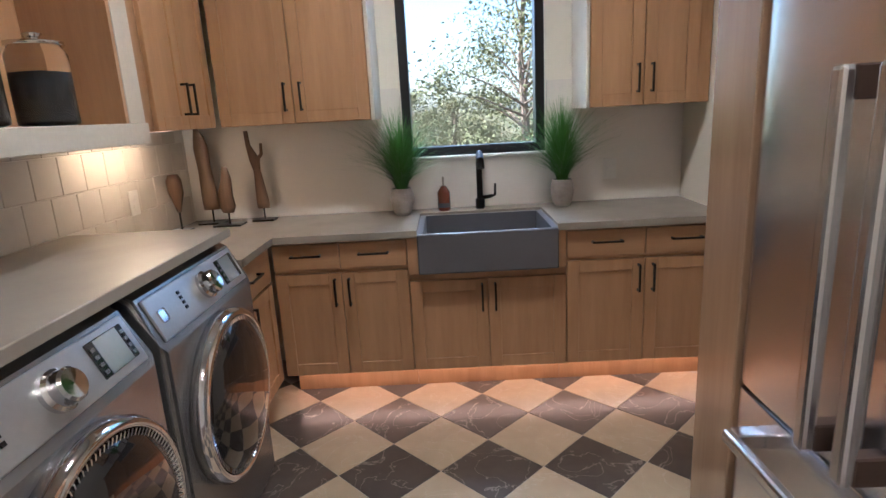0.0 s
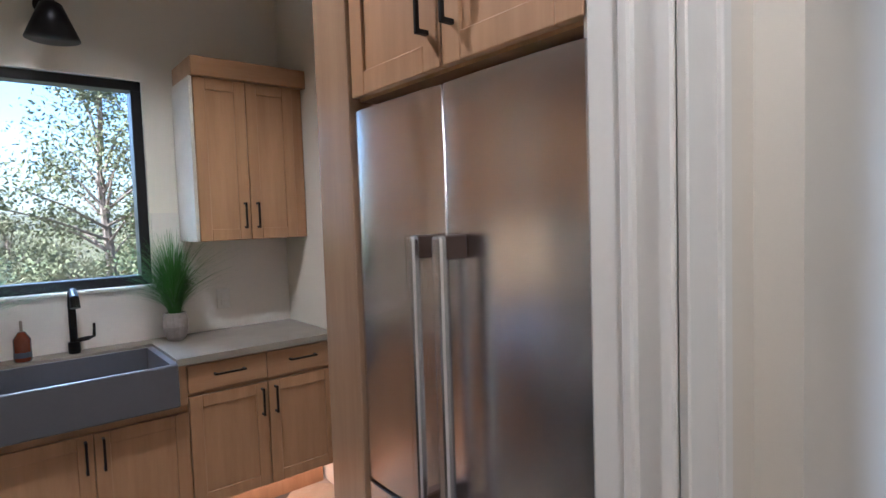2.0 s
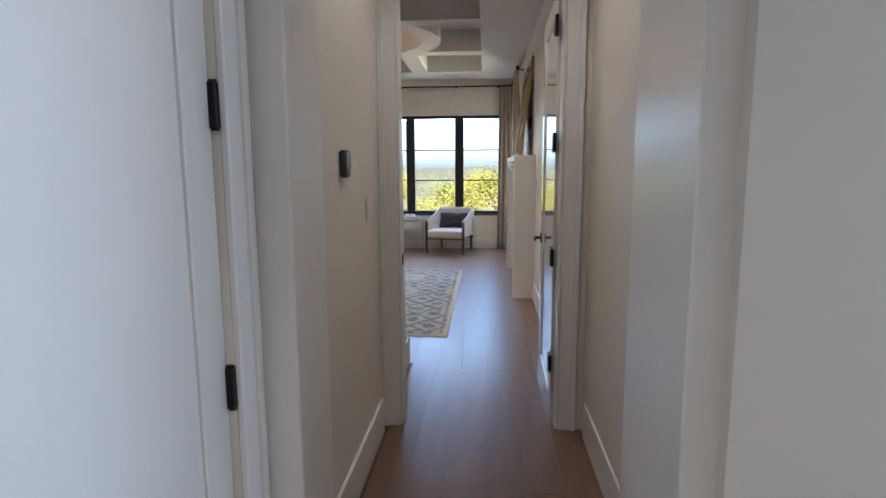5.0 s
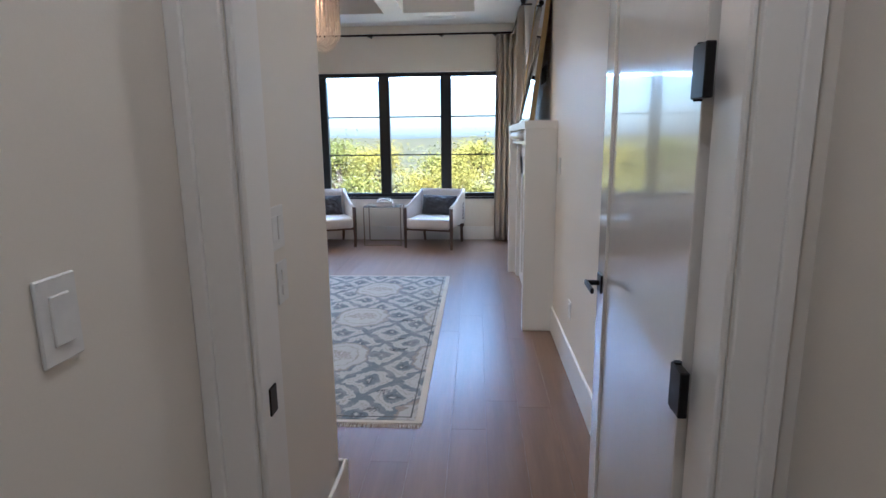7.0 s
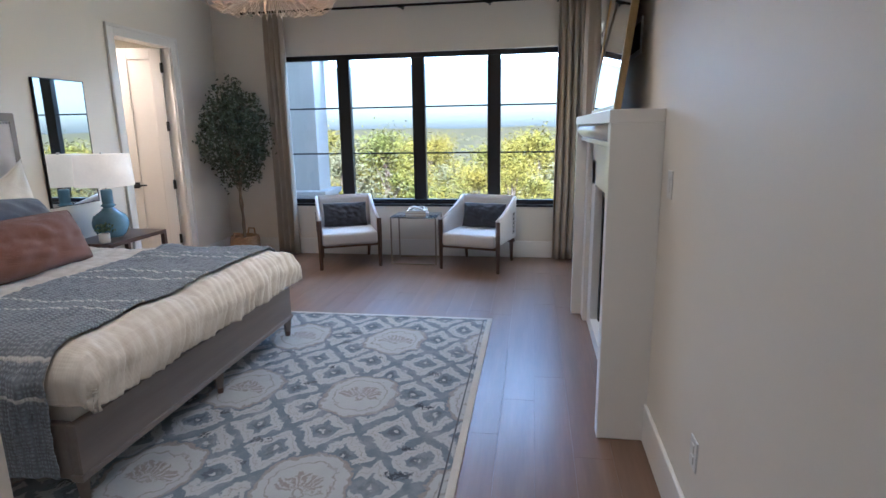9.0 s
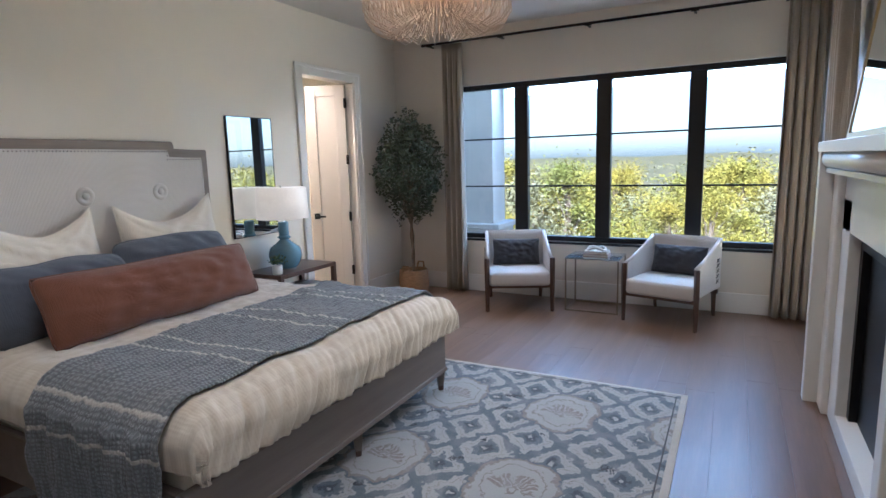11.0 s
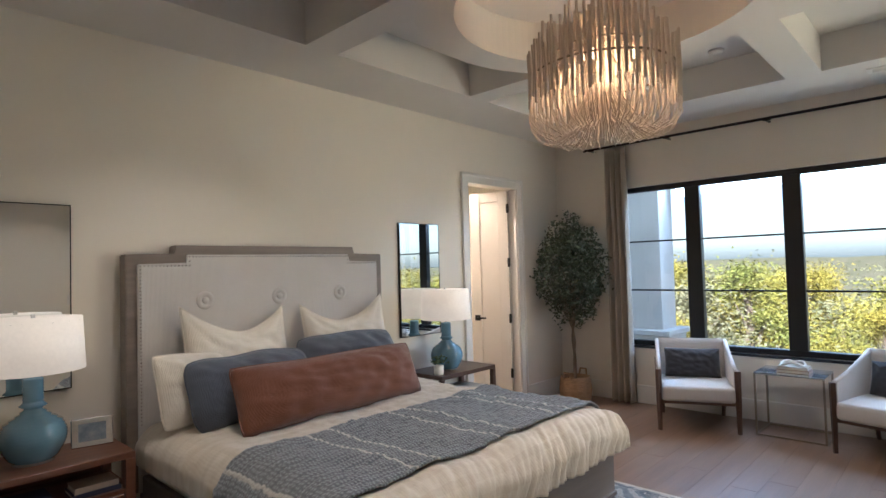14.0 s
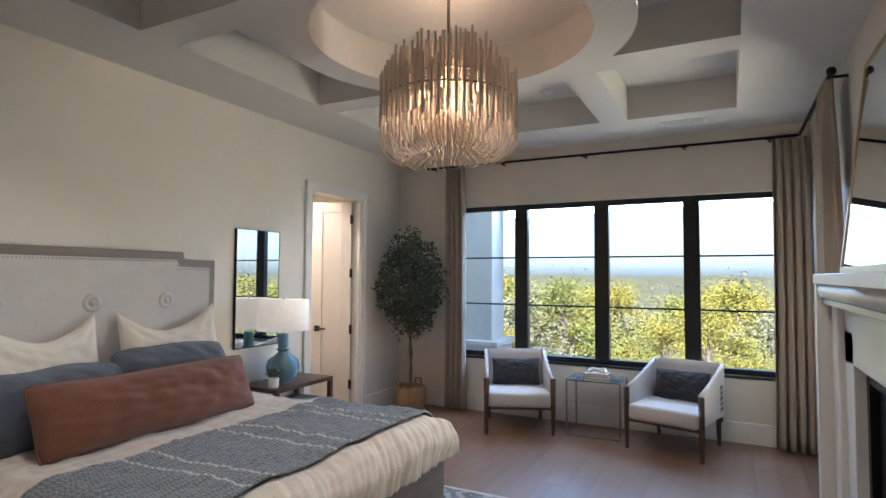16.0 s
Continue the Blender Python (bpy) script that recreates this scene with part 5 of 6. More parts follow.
med = ramp_of(rad, [(0.0, CREAM), (0.40, TAUPE), (0.425, CREAM), (0.55, TAUPE), (0.60, BLUE), (0.66, CREAM)])
curl = math_node("LESS_THAN", math_node("ABSOLUTE", math_node("SUBTRACT", fan_r, 0.06)), 0.015)
mxf = n.new("ShaderNodeMix")
mxf.data_type = "RGBA"
l.new(math_node("MAXIMUM", fan, curl), mxf.inputs[0])
l.new(med, mxf.inputs[6])
mxf.inputs[7].default_value = (*TAUPE, 1)
inside = math_node("LESS_THAN", rad, 0.64)
mx1 = n.new("ShaderNodeMix")
mx1.data_type = "RGBA"
l.new(inside, mx1.inputs[0])
l.new(field, mx1.inputs[6])
l.new(mxf.outputs[2], mx1.inputs[7])
# small dark combs: a stem with short teeth
vx, vy = cell(0.22, 0.37, 0.35, 0.45)
stem = math_node("LESS_THAN", math_node("ABSOLUTE", math_node("ADD", vx, math_node("MULTIPLY", vy, 0.3))), 0.07)
teeth = math_node("MULTIPLY", math_node("LESS_THAN", math_node("ABSOLUTE", vx), 0.26), math_node("GREATER_THAN", math_node("SINE", math_node("MULTIPLY", Y_, 270.0)), 0.25))
comb = math_node("MULTIPLY", math_node("MAXIMUM", stem, teeth), math_node("LESS_THAN", math_node("ABSOLUTE", vy), 0.30))
pick = n.new("ShaderNodeTexNoise")
pick.inputs["Scale"].default_value = 3.1
l.new(tc.outputs["Object"], pick.inputs["Vector"])
sprig = math_node("MULTIPLY", comb, math_node("GREATER_THAN", pick.outputs["Fac"], 0.53))
sprig = math_node("MULTIPLY", sprig, math_node("SUBTRACT", 1.0, inside))
mx2 = n.new("ShaderNodeMix")
mx2.data_type = "RGBA"
l.new(sprig, mx2.inputs[0])
l.new(mx1.outputs[2], mx2.inputs[6])
mx2.inputs[7].default_value = (*INK, 1)
# worn patches and pile grain
worn, grain, mx3 = n.new("ShaderNodeTexNoise"), n.new("ShaderNodeTexNoise"), n.new("ShaderNodeMix")
worn.inputs["Scale"].default_value, worn.inputs["Detail"].default_value = 9.0, 8.0
grain.inputs["Scale"].default_value = 420.0
l.new(tc.outputs["Object"], worn.inputs["Vector"])
l.new(tc.outputs["Object"], grain.inputs["Vector"])
mx3.data_type = "RGBA"
l.new(math_node("MULTIPLY", math_node("SUBTRACT", worn.outputs["Fac"], 0.44), 1.7), mx3.inputs[0])
l.new(mx2.outputs[2], mx3.inputs[6])
mx3.inputs[7].default_value = (0.31, 0.305, 0.295, 1)
mx3.clamp_factor = True
l.new(mx3.outputs[2], p.inputs["Base Color"])
b = n.new("ShaderNodeBump")
b.inputs["Strength"].default_value, b.inputs["Distance"].default_value = 0.5, 0.003
l.new(grain.outputs["Fac"], b.inputs["Height"])
l.new(b.outputs[0], p.inputs["Normal"])
rug = thing("area_rug", pose(6.66, 0.50, 0.0), "blue-grey and cream patterned wool rug under the bed", "rug")
part("rug_field", boxes((0.03, 3.21, 0.04, 2.9, 0.001, 0.011), bevel=0.003), RUGM, rug)
part("binding", boxes((0.0, 3.24, 0.0, 0.04, 0.001, 0.0105), (0.0, 0.03, 0.04, 2.9, 0.001, 0.0105), (3.21, 3.24, 0.04, 2.9, 0.001, 0.0105), bevel=0.002), cloth("rug_binding", (0.48, 0.43, 0.36)), rug, "cream woven binding")
part("border_line", boxes((0.06, 3.18, 0.062, 0.07, 0.010, 0.0118), (0.06, 0.068, 0.07, 2.9, 0.010, 0.0118), (3.172, 3.18, 0.07, 2.9, 0.010, 0.0118)), CHARCOAL, rug, "thin dark border line")
bm = bmesh.new()
fr_ = random.Random(3)
for k in range(300):
    yy = 0.005 + 2.88 * k / 300
    tube([(0.0, yy, 0.006), (-0.03 - 0.012 * fr_.random(), yy + fr_.uniform(-0.006, 0.006), 0.003)], 0.002, 4, bm)
part("fringe", bm, PAPER, rug, "short cream fringe")


# armchairs
def armchair(m, label):
    t = thing("armchair", m, label, "armchair", "armchairs by the window")
    w, d = 0.67, 0.66
    # front is local y 0, seat runs to y d
    for x in (0.0, w):
        s = 1 if x == 0 else -1
        part("leg", tube([(x, 0.02, 0), (x, 0.02, 0.30), (x, 0.015, 0.565)], [0.019, 0.026, 0.026], 4), WALNUT, t, "dark tapered front leg")
        part("leg", tube([(x + s * 0.05, d + 0.02, 0), (x + s * 0.04, d - 0.03, 0.27)], [0.017, 0.025], 4), WALNUT, t, "dark splayed back leg")
        # sling arm: a panel sweeping up from the front post to the back
        def fn(u, v, x=x, s=s):
            y = 0.03 + u * (d - 0.02)
            top = 0.565 + 0.19 * u ** 1.3
            low = 0.30 + 0.0 * u
            return (x + s * 0.012, y, low + (top - low) * v)
        arm = part("arm", grid(fn, 12, 6), CHAIRFAB, t, "oatmeal sling arm")
        thick(arm, 0.035, 0.0)
        part("arm_cap", tube([(x + s * 0.012, 0.03 + u * (d - 0.02), 0.567 + 0.19 * u ** 1.3) for u in (0, 0.25, 0.5, 0.75, 1)], 0.019, 8), CHAIRFAB, t, smooth=True)
        lace = bmesh.new()
        for k in range(5):
            z = 0.36 + k * 0.05
            tube([(x - s * 0.012, d - 0.14, z), (x - s * 0.014, d - 0.08, z + 0.03)], 0.004, 5, lace)
            tube([(x - s * 0.012, d - 0.08, z), (x - s * 0.014, d - 0.14, z + 0.03)], 0.004, 5, lace)
        part("lacing", lace, BLACK, t, "black leather lacing")
    part("seat", boxes((0.02, w - 0.02, -0.005, d - 0.06, 0.27, 0.415), bevel=0.035, seg=3), CHAIRFAB, t, smooth=True)
    part("rail", boxes((0.0, w, d - 0.05, d - 0.02, 0.24, 0.28)), WALNUT, t)
    part("rail", boxes((0.0, w, 0.012, 0.035, 0.25, 0.285)), WALNUT, t)

    def back(u, v):
        return (0.01 + u * (w - 0.02), d - 0.08 + 0.12 * v + 0.02 * math.sin(math.pi * u), 0.30 + v * 0.47)
    bk = part("backrest", grid(back, 12, 8), CHAIRFAB, t, smooth=True)
    thick(bk, 0.06, 0.0)
    return t


def chair_at(lx, ly, rx_, ry_):
    a = math.degrees(math.atan2(ry_ - ly, rx_ - lx))
    return pose(lx, ly, 0, rz=a)


for (lx, ly, rx_, ry_), sd in (((11.325, 2.52, 11.60, 1.90), 11), ((11.535, 1.20, 11.36, 0.55), 12)):
    m = chair_at(lx, ly, rx_, ry_)
    armchair(m, "oatmeal sling armchair on dark wooden legs")
    pillow(m @ pose(0.335, 0.47, 0.415, rx=-16), 0.52, 0.29, 0.13, CHARCOAL, "charcoal lumbar cushion on the armchair", sd, group="armchair cushions", name="cushion")

st = thing("side_table", pose(11.70, 1.27, 0), "slim metal side table with a mirrored top", "side table")
part("tabletop", boxes((0, 0.42, 0, 0.54, 0.545, 0.56), bevel=0.002), mat("mirrored_top", (0.55, 0.58, 0.6), 0.12, 0.85, bump=0.01), st, "pale mirrored top")
for x in (0.008, 0.412):
    for y in (0.008, 0.532):
        part("leg", boxes((x - 0.008, x + 0.008, y - 0.008, y + 0.008, 0, 0.545)), BRASSY, st)
part("base_frame", boxes((0.016, 0.404, 0, 0.016, 0, 0.016), (0.016, 0.404, 0.524, 0.54, 0, 0.016), (0, 0.016, 0.016, 0.524, 0, 0.016), (0.404, 0.42, 0.016, 0.524, 0, 0.016)), BRASSY, st)
book(pose(11.80, 1.40, 0.56), 0.17, 0.25, 0.028, (0.28, 0.2, 0.16), "brown book on the side table", "books on the side table")
book(pose(11.81, 1.41, 0.588), 0.16, 0.23, 0.028, (0.5, 0.46, 0.4), "cream book on the side table", "books on the side table")
kn = solid("ceramic_knot", tube([(0.06 * math.cos(a), 0.09 * math.sin(a), 0.018 + 0.016 * math.sin(2.5 * a)) for a in (2 * math.pi * k / 30 for k in range(31))], 0.013, 8), PLASTIC, "white ceramic knot on the books", "ornament", True, pose(11.89, 1.53, 0.617))

# fireplace surround
fp = thing("fireplace", pose(0, 0, 0), "white stepped fireplace surround with a moulded mantel", "fireplace")
F0, F1 = 8.17, 10.22
FRONT = -0.15
for a, b in ((F0, F0 + 0.09), (F1 - 0.09, F1)):
    part("pilaster", boxes((a, b, BY0, FRONT, 0, 1.56), bevel=0.003), TRIM, fp)
for a, b in ((F0 + 0.09, F0 + 0.27), (F1 - 0.27, F1 - 0.09)):
    part("pilaster", boxes((a, b, BY0, FRONT - 0.075, 0, 1.49), bevel=0.012, seg=3), TRIM, fp)
for a, b in ((F0 + 0.27, F0 + 0.50), (F1 - 0.50, F1 - 0.27)):
    part("inner_leg", boxes((a, b, BY0, FRONT - 0.11, 0, 1.30), bevel=0.003), TRIM, fp)
part("frieze", boxes((F0 + 0.27, F1 - 0.27, BY0, FRONT - 0.11, 1.13, 1.49), bevel=0.003), TRIM, fp)
part("bed_moulding", tube([(F0 + 0.09, FRONT - 0.06, 1.52), (F1 - 0.09, FRONT - 0.06, 1.52)], 0.055, 16), TRIM, fp, smooth=True)
part("fillet", boxes((F0 + 0.09, F1 - 0.09, BY0, FRONT - 0.03, 1.44, 1.468), bevel=0.003), TRIM, fp)
part("mantel_shelf", boxes((F0, F1, BY0, FRONT + 0.006, 1.56, 1.62), bevel=0.003), TRIM, fp)
part("firebox", boxes((F0 + 0.50, F1 - 0.50, BY0 + 0.002, BY0 + 0.03, 0.10, 1.13)), FIREBOX, fp, "black firebox opening")
part("firebox_frame", boxes((F0 + 0.50, F0 + 0.56, BY0 + 0.03, BY0 + 0.07, 0.10, 1.13), (F1 - 0.56, F1 - 0.50, BY0 + 0.03, BY0 + 0.07, 0.10, 1.13), (F0 + 0.56, F1 - 0.56, BY0 + 0.03, BY0 + 0.07, 1.05, 1.13)), BLACK, fp, "black metal frame")
part("hearth", boxes((F0 + 0.50, F1 - 0.50, BY0, FRONT - 0.11, 0, 0.10), bevel=0.003), TRIM, fp)
tv = thing("media_box", pose(9.05, BY0, 2.03), "dark recessed cable box on the wall above the mantel", "wall box")
part("frame", boxes((-0.19, 0.19, 0, 0.008, -0.095, 0.095), bevel=0.002), PLASTIC, tv, "white rim")
# No hollow here: the recess's darkness is the colour of a flat plate.
part("cavity", boxes((-0.165, 0.165, 0.006, 0.012, -0.07, 0.07)), FIREBOX, tv, "flat black plate drawn as the recess")
mm = thing("leaning_mirror", pose(8.62, -0.235, 1.622, rx=7), "large gold-edged mirror leaning above the mantel", "mirror")
part("glass", boxes((0.03, 1.12, 0.004, 0.012, 0.03, 1.12)), MIRROR, mm, m=None)
part("frame", boxes((0, 1.15, -0.02, 0.004, 0, 1.15), bevel=0.003), GOLD, mm, "thin gold frame")
part("edge", boxes((0, 0.03, 0.004, 0.018, 0, 1.15), (1.12, 1.15, 0.004, 0.018, 0, 1.15), (0.03, 1.12, 0.004, 0.018, 0, 0.03), (0.03, 1.12, 0.004, 0.018, 1.12, 1.15)), GOLD, mm)


# curtains and rods
def curtain(m, w, h, folds, label, seed, depth=0.05):
    r = random.Random(seed)
    ph = [r.random() * 6.28 for _ in range(4)]

    def fn(u, v):
        low = 1 - v
        spread = 1 + 0.10 * low
        wave = math.sin(2 * math.pi * folds * u + 0.5 * math.sin(3 * v + ph[0]) + ph[1])
        wave += 0.35 * math.sin(4 * math.pi * folds * u + ph[2] + v * 2)
        top_pinch = 0.55 + 0.45 * min(1.0, low * 6)
        return ((u - 0.5) * w * spread, depth * wave * top_pinch * (0.8 + 0.3 * low), h * v)
    ob = solid("curtain", grid(fn, folds * 14, 24), CURTAIN, label, "curtain", True, m, "curtains by the windows")
    return thick(ob, 0.005, 0.0)


RODZ = 2.92
curtain(pose(BX1 - 0.10, 3.27, 0.012, rz=90), 0.26, RODZ - 0.03, 4, "taupe pleated curtain hanging to the floor", 1)
curtain(pose(BX1 - 0.10, -0.205, 0.012, rz=90), 0.28, RODZ - 0.03, 4, "taupe pleated curtain in the room's corner", 2)
curtain(pose(10.55, BY0 + 0.10, 0.012), 0.36, RODZ - 0.03, 4, "taupe pleated curtain beside the fireplace", 3)
rd = thing("curtain_rod", pose(0, 0, 0), "black curtain rod turning the corner over the windows", "curtain rod")
part("rod", tube([(BX1 - 0.10, 3.62, RODZ), (BX1 - 0.10, BY0 + 0.12, RODZ), (BX1 - 0.12, BY0 + 0.10, RODZ), (10.32, BY0 + 0.10, RODZ)], 0.014, 10), BLACK, rd)
part("finial", lathe([(0.0, -0.03), (0.024, -0.012), (0.03, 0.0), (0.024, 0.02), (0.0, 0.032)], 16), BLACK, rd, smooth=True, m=pose(10.31, BY0 + 0.10, RODZ, ry=90))
part("finial", lathe([(0.018, -0.02), (0.018, 0.012)], 16), BLACK, rd, m=pose(BX1 - 0.10, 3.63, RODZ, rx=90))
for y in (3.55, 2.66, 1.70, 0.70, -0.05):
    part("bracket", boxes((BX1 - 0.115, BX1, y - 0.012, y + 0.012, RODZ - 0.026, RODZ - 0.012), (BX1 - 0.115, BX1 - 0.085, y - 0.035, y + 0.035, RODZ - 0.022, RODZ - 0.012), bevel=0.002), BLACK, rd)
part("bracket", boxes((10.37, 10.395, BY0, BY0 + 0.115, RODZ - 0.026, RODZ - 0.012)), BLACK, rd)

# potted tree in a basket
TX, TY = 11.80, 3.68
tr = thing("potted_tree", pose(TX, TY, 0), "bushy artificial olive tree in a seagrass basket", "plant")
bk = part("basket", lathe([(0.15, 0), (0.17, 0.02), (0.185, 0.15), (0.175, 0.27), (0.165, 0.30), (0.15, 0.30), (0.15, 0.26), (0.0, 0.25)], 28), BASKET, tr, "round woven basket")
for s in (-1, 1):
    part("basket_handle", tube([(s * 0.168, -0.05, 0.28), (s * 0.18, -0.035, 0.36), (s * 0.18, 0.035, 0.36), (s * 0.168, 0.05, 0.28)], 0.011, 8), BASKET, bk)
trunk = tube([(0, 0, 0.25), (0.012, 0.0, 0.5), (-0.012, 0.01, 0.72), (0.005, 0, 0.95)], [0.018, 0.016, 0.017, 0.013], 8)
tube([(0.01, 0.012, 0.25), (-0.014, 0.008, 0.45), (0.014, -0.006, 0.68), (-0.01, 0.01, 0.92)], [0.010, 0.010, 0.010, 0.008], 7, trunk)
rt = random.Random(21)
for k in range(26):
    a, zz = rt.random() * 6.283, 0.85 + rt.random() * 0.5
    r1 = 0.12 + 0.14 * rt.random()
    tube([(0, 0, zz - 0.05), (math.cos(a) * r1 * 0.5, math.sin(a) * r1 * 0.5, zz + 0.12), (math.cos(a) * r1, math.sin(a) * r1, zz + 0.3)], [0.007, 0.005, 0.003], 5, trunk)
part("trunk", trunk, BARK, tr, "twisted pale trunk")
bm = bmesh.new()
for k in range(5200):
    while True:
        c = Vector((rt.uniform(-1, 1), rt.uniform(-1, 1), rt.uniform(-1, 1)))
        if 0.25 < c.length < 1.0:
            break
    lump = 1 + 0.30 * noise.noise(c * 2.6) + 0.12 * noise.noise(c * 7)
    taper = 1.0 - 0.25 * max(0.0, c.z) - 0.12 * max(0.0, -c.z)
    leaf(bm, Vector((c.x * 0.44 * lump * taper, c.y * 0.42 * lump * taper, 1.50 + c.z * 0.62 * lump)), rt, 0.024)
part("crown", bm, LEAF, tr, "dense dark green leaves")

# chandelier of white bead strands
ch = thing("chandelier", pose(9.07, 1.84, 0), "large chandelier of white beaded strands, lit", "chandelier")
part("stem", tube([(0, 0, 3.35), (0, 0, 2.5)], 0.010, 8), BRASSY, ch)
part("rose", lathe([(0.07, 3.335), (0.07, 3.348)], 24), BRASSY, ch)
rc = random.Random(5)
ring_bm = bmesh.new()
for rr, zz in ((0.40, 2.66), (0.28, 2.78), (0.15, 2.88)):
    tube([(rr * math.cos(a), rr * math.sin(a), zz) for a in (2 * math.pi * k / 40 for k in range(41))], 0.006, 6, ring_bm, caps=False)
for a in (0, 1.05, 2.09, 3.14, 4.19, 5.24):
    tube([(0, 0, 2.90), (0.40 * math.cos(a), 0.40 * math.sin(a), 2.66)], 0.005, 5, ring_bm)
part("frame", ring_bm, BRASSY, ch)
for rr, count, top in ((0.415, 58, 2.80), (0.36, 44, 2.90), (0.29, 34, 2.98), (0.20, 24, 3.03), (0.11, 12, 3.06)):
    for k in range(count):
        a = 2 * math.pi * (k + 0.3 * rc.random()) / count
        d = Vector((math.cos(a), math.sin(a), 0))
        zt = top + rc.uniform(-0.05, 0.05)
        zb = top - 0.30 + rc.uniform(-0.05, 0.04)
        kx = rc.uniform(-0.012, 0.012)
        part("bead_rod", tube([d * rr + Vector((0, 0, zt)), d * (rr + kx) + Vector((0, 0, (zt + zb) / 2)), d * rr + Vector((0, 0, zb))], [0.0085, 0.0105, 0.009], 6), WHITEBEAD, ch)
        # the strand swings in and down to the hub
        if rr > 0.17:
            low = 2.275 + 0.05 * rc.random() + (0.415 - rr) * 0.30
            mid = d * (rr * 0.72)
            hub = d * 0.06
            pts = [d * rr + Vector((0, 0, zb)), d * (rr * 1.01) + Vector((0, 0, zb * 0.55 + low * 0.45)), d * (rr * 0.9) + Vector((0, 0, low + 0.035)), mid + Vector((0, 0, low)), d * (rr * 0.5) + Vector((0, 0, low + 0.05)), d * (rr * 0.33) + Vector((0, 0, low + 0.17)), hub + Vector((0, 0, 2.60))]
            part("bead_strand", tube(pts, 0.003, 4), WHITEBEAD, ch)
for k in range(6):
    a = math.pi / 3 * k + 0.3
    x, y = 0.22 * math.cos(a), 0.22 * math.sin(a)
    part("candle", tube([(x, y, 2.60), (x, y, 2.68)], 0.012, 8), WHITEBEAD, ch)
    part("bulb", lathe([(0.0, 2.68), (0.012, 2.69), (0.014, 2.705), (0.006, 2.735), (0.0, 2.745)], 10, at=(x, y, 0)), BULB, ch, smooth=True)
lamp("chandelier_light", "POINT", pose(9.07, 1.84, 2.72), 5.5, (1.0, 0.56, 0.26), radius=0.16)

# ceiling fittings
for x, y in ((7.45, 0.69), (9.1, 0.50), (10.72, 0.69), (7.45, 1.84), (7.45, 3.0), (10.72, 3.0)):
    c = thing("recessed_light", pose(x, y, CZ + 0.29), "small round recessed ceiling light", "ceiling light", "recessed lights")
    part("trim_ring", lathe([(0.035, 0.0), (0.055, -0.004), (0.055, -0.008), (0.033, -0.006)], 24), PLASTIC, c, smooth=True)
    part("lens", lathe([(0.0, -0.005), (0.034, -0.0055)], 20), CAN, c)
    lamp("can_light", "SPOT", pose(x, y, CZ + 0.27), 12.0, (1.0, 0.80, 0.58), cone=100, radius=0.03)
sd = thing("smoke_detector", pose(11.13, 1.83, CZ + 0.29), "white round smoke detector on the ceiling", "smoke detector")
part("body", lathe([(0.062, 0), (0.062, -0.012), (0.05, -0.026), (0.0, -0.03)], 28), PLASTIC, sd, smooth=True)
av = thing("air_vent", pose(11.71, 0.68, CZ), "white slotted air vent in the ceiling", "air vent")
part("frame", boxes((-0.075, 0.075, -0.20, -0.17, -0.008, 0), (-0.075, 0.075, 0.17, 0.20, -0.008, 0), (-0.075, -0.05, -0.17, 0.17, -0.008, 0), (0.05, 0.075, -0.17, 0.17, -0.008, 0)), PLASTIC, av)
# Black sheet in place of the dark duct behind the slats.
part("backing", boxes((-0.05, 0.05, -0.17, 0.17, -0.002, -0.001)), BLACK, av)
for k in range(5):
    part("slat", boxes((-0.046 + k * 0.02, -0.034 + k * 0.02, -0.17, 0.17, -0.007, -0.003)), PLASTIC, av)
# hall, passage and laundry lights are unseen and added; the closet's is inferred
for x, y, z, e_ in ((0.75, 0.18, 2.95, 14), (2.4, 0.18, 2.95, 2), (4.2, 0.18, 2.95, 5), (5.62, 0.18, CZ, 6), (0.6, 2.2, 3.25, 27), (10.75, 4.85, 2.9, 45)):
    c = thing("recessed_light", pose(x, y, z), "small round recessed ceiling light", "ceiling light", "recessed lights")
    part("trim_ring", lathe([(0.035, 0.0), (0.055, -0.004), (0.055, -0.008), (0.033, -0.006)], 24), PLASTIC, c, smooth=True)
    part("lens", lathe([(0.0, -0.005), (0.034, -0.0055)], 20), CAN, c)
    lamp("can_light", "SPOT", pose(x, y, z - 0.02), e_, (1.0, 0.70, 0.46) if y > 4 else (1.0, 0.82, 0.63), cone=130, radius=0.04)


# ---- outside: one ground sheet to the horizon, trees, porch ----
def ground_z(x, y):
    r = math.hypot(x - 6, y)
    if r < 9:
        return -0.35
    f = min(1.0, (r - 9) / 60)
    z = -0.35 - 15 * (1 - (1 - f) ** 2) * (1 if y < 5 or x > 8 else 0.25)
    if r > 82:
        z += -26 * min(1, (r - 82) / 500) + 9 * noise.noise(Vector((x / 260, y / 260, 0.3))) * min(1, (r - 82) / 300)
    if r > 900:
        z += 42 * min(1, (r - 900) / 2200) + 14 * noise.noise(Vector((x / 700, y / 700, 4.0)))
    return z


bm = bmesh.new()
rings = [0, 6, 9, 12, 18, 25, 33, 42, 52, 64, 78, 95, 120, 160, 220, 300, 420, 600, 850, 1200, 1700, 2300, 3000, 3900]
prev = None
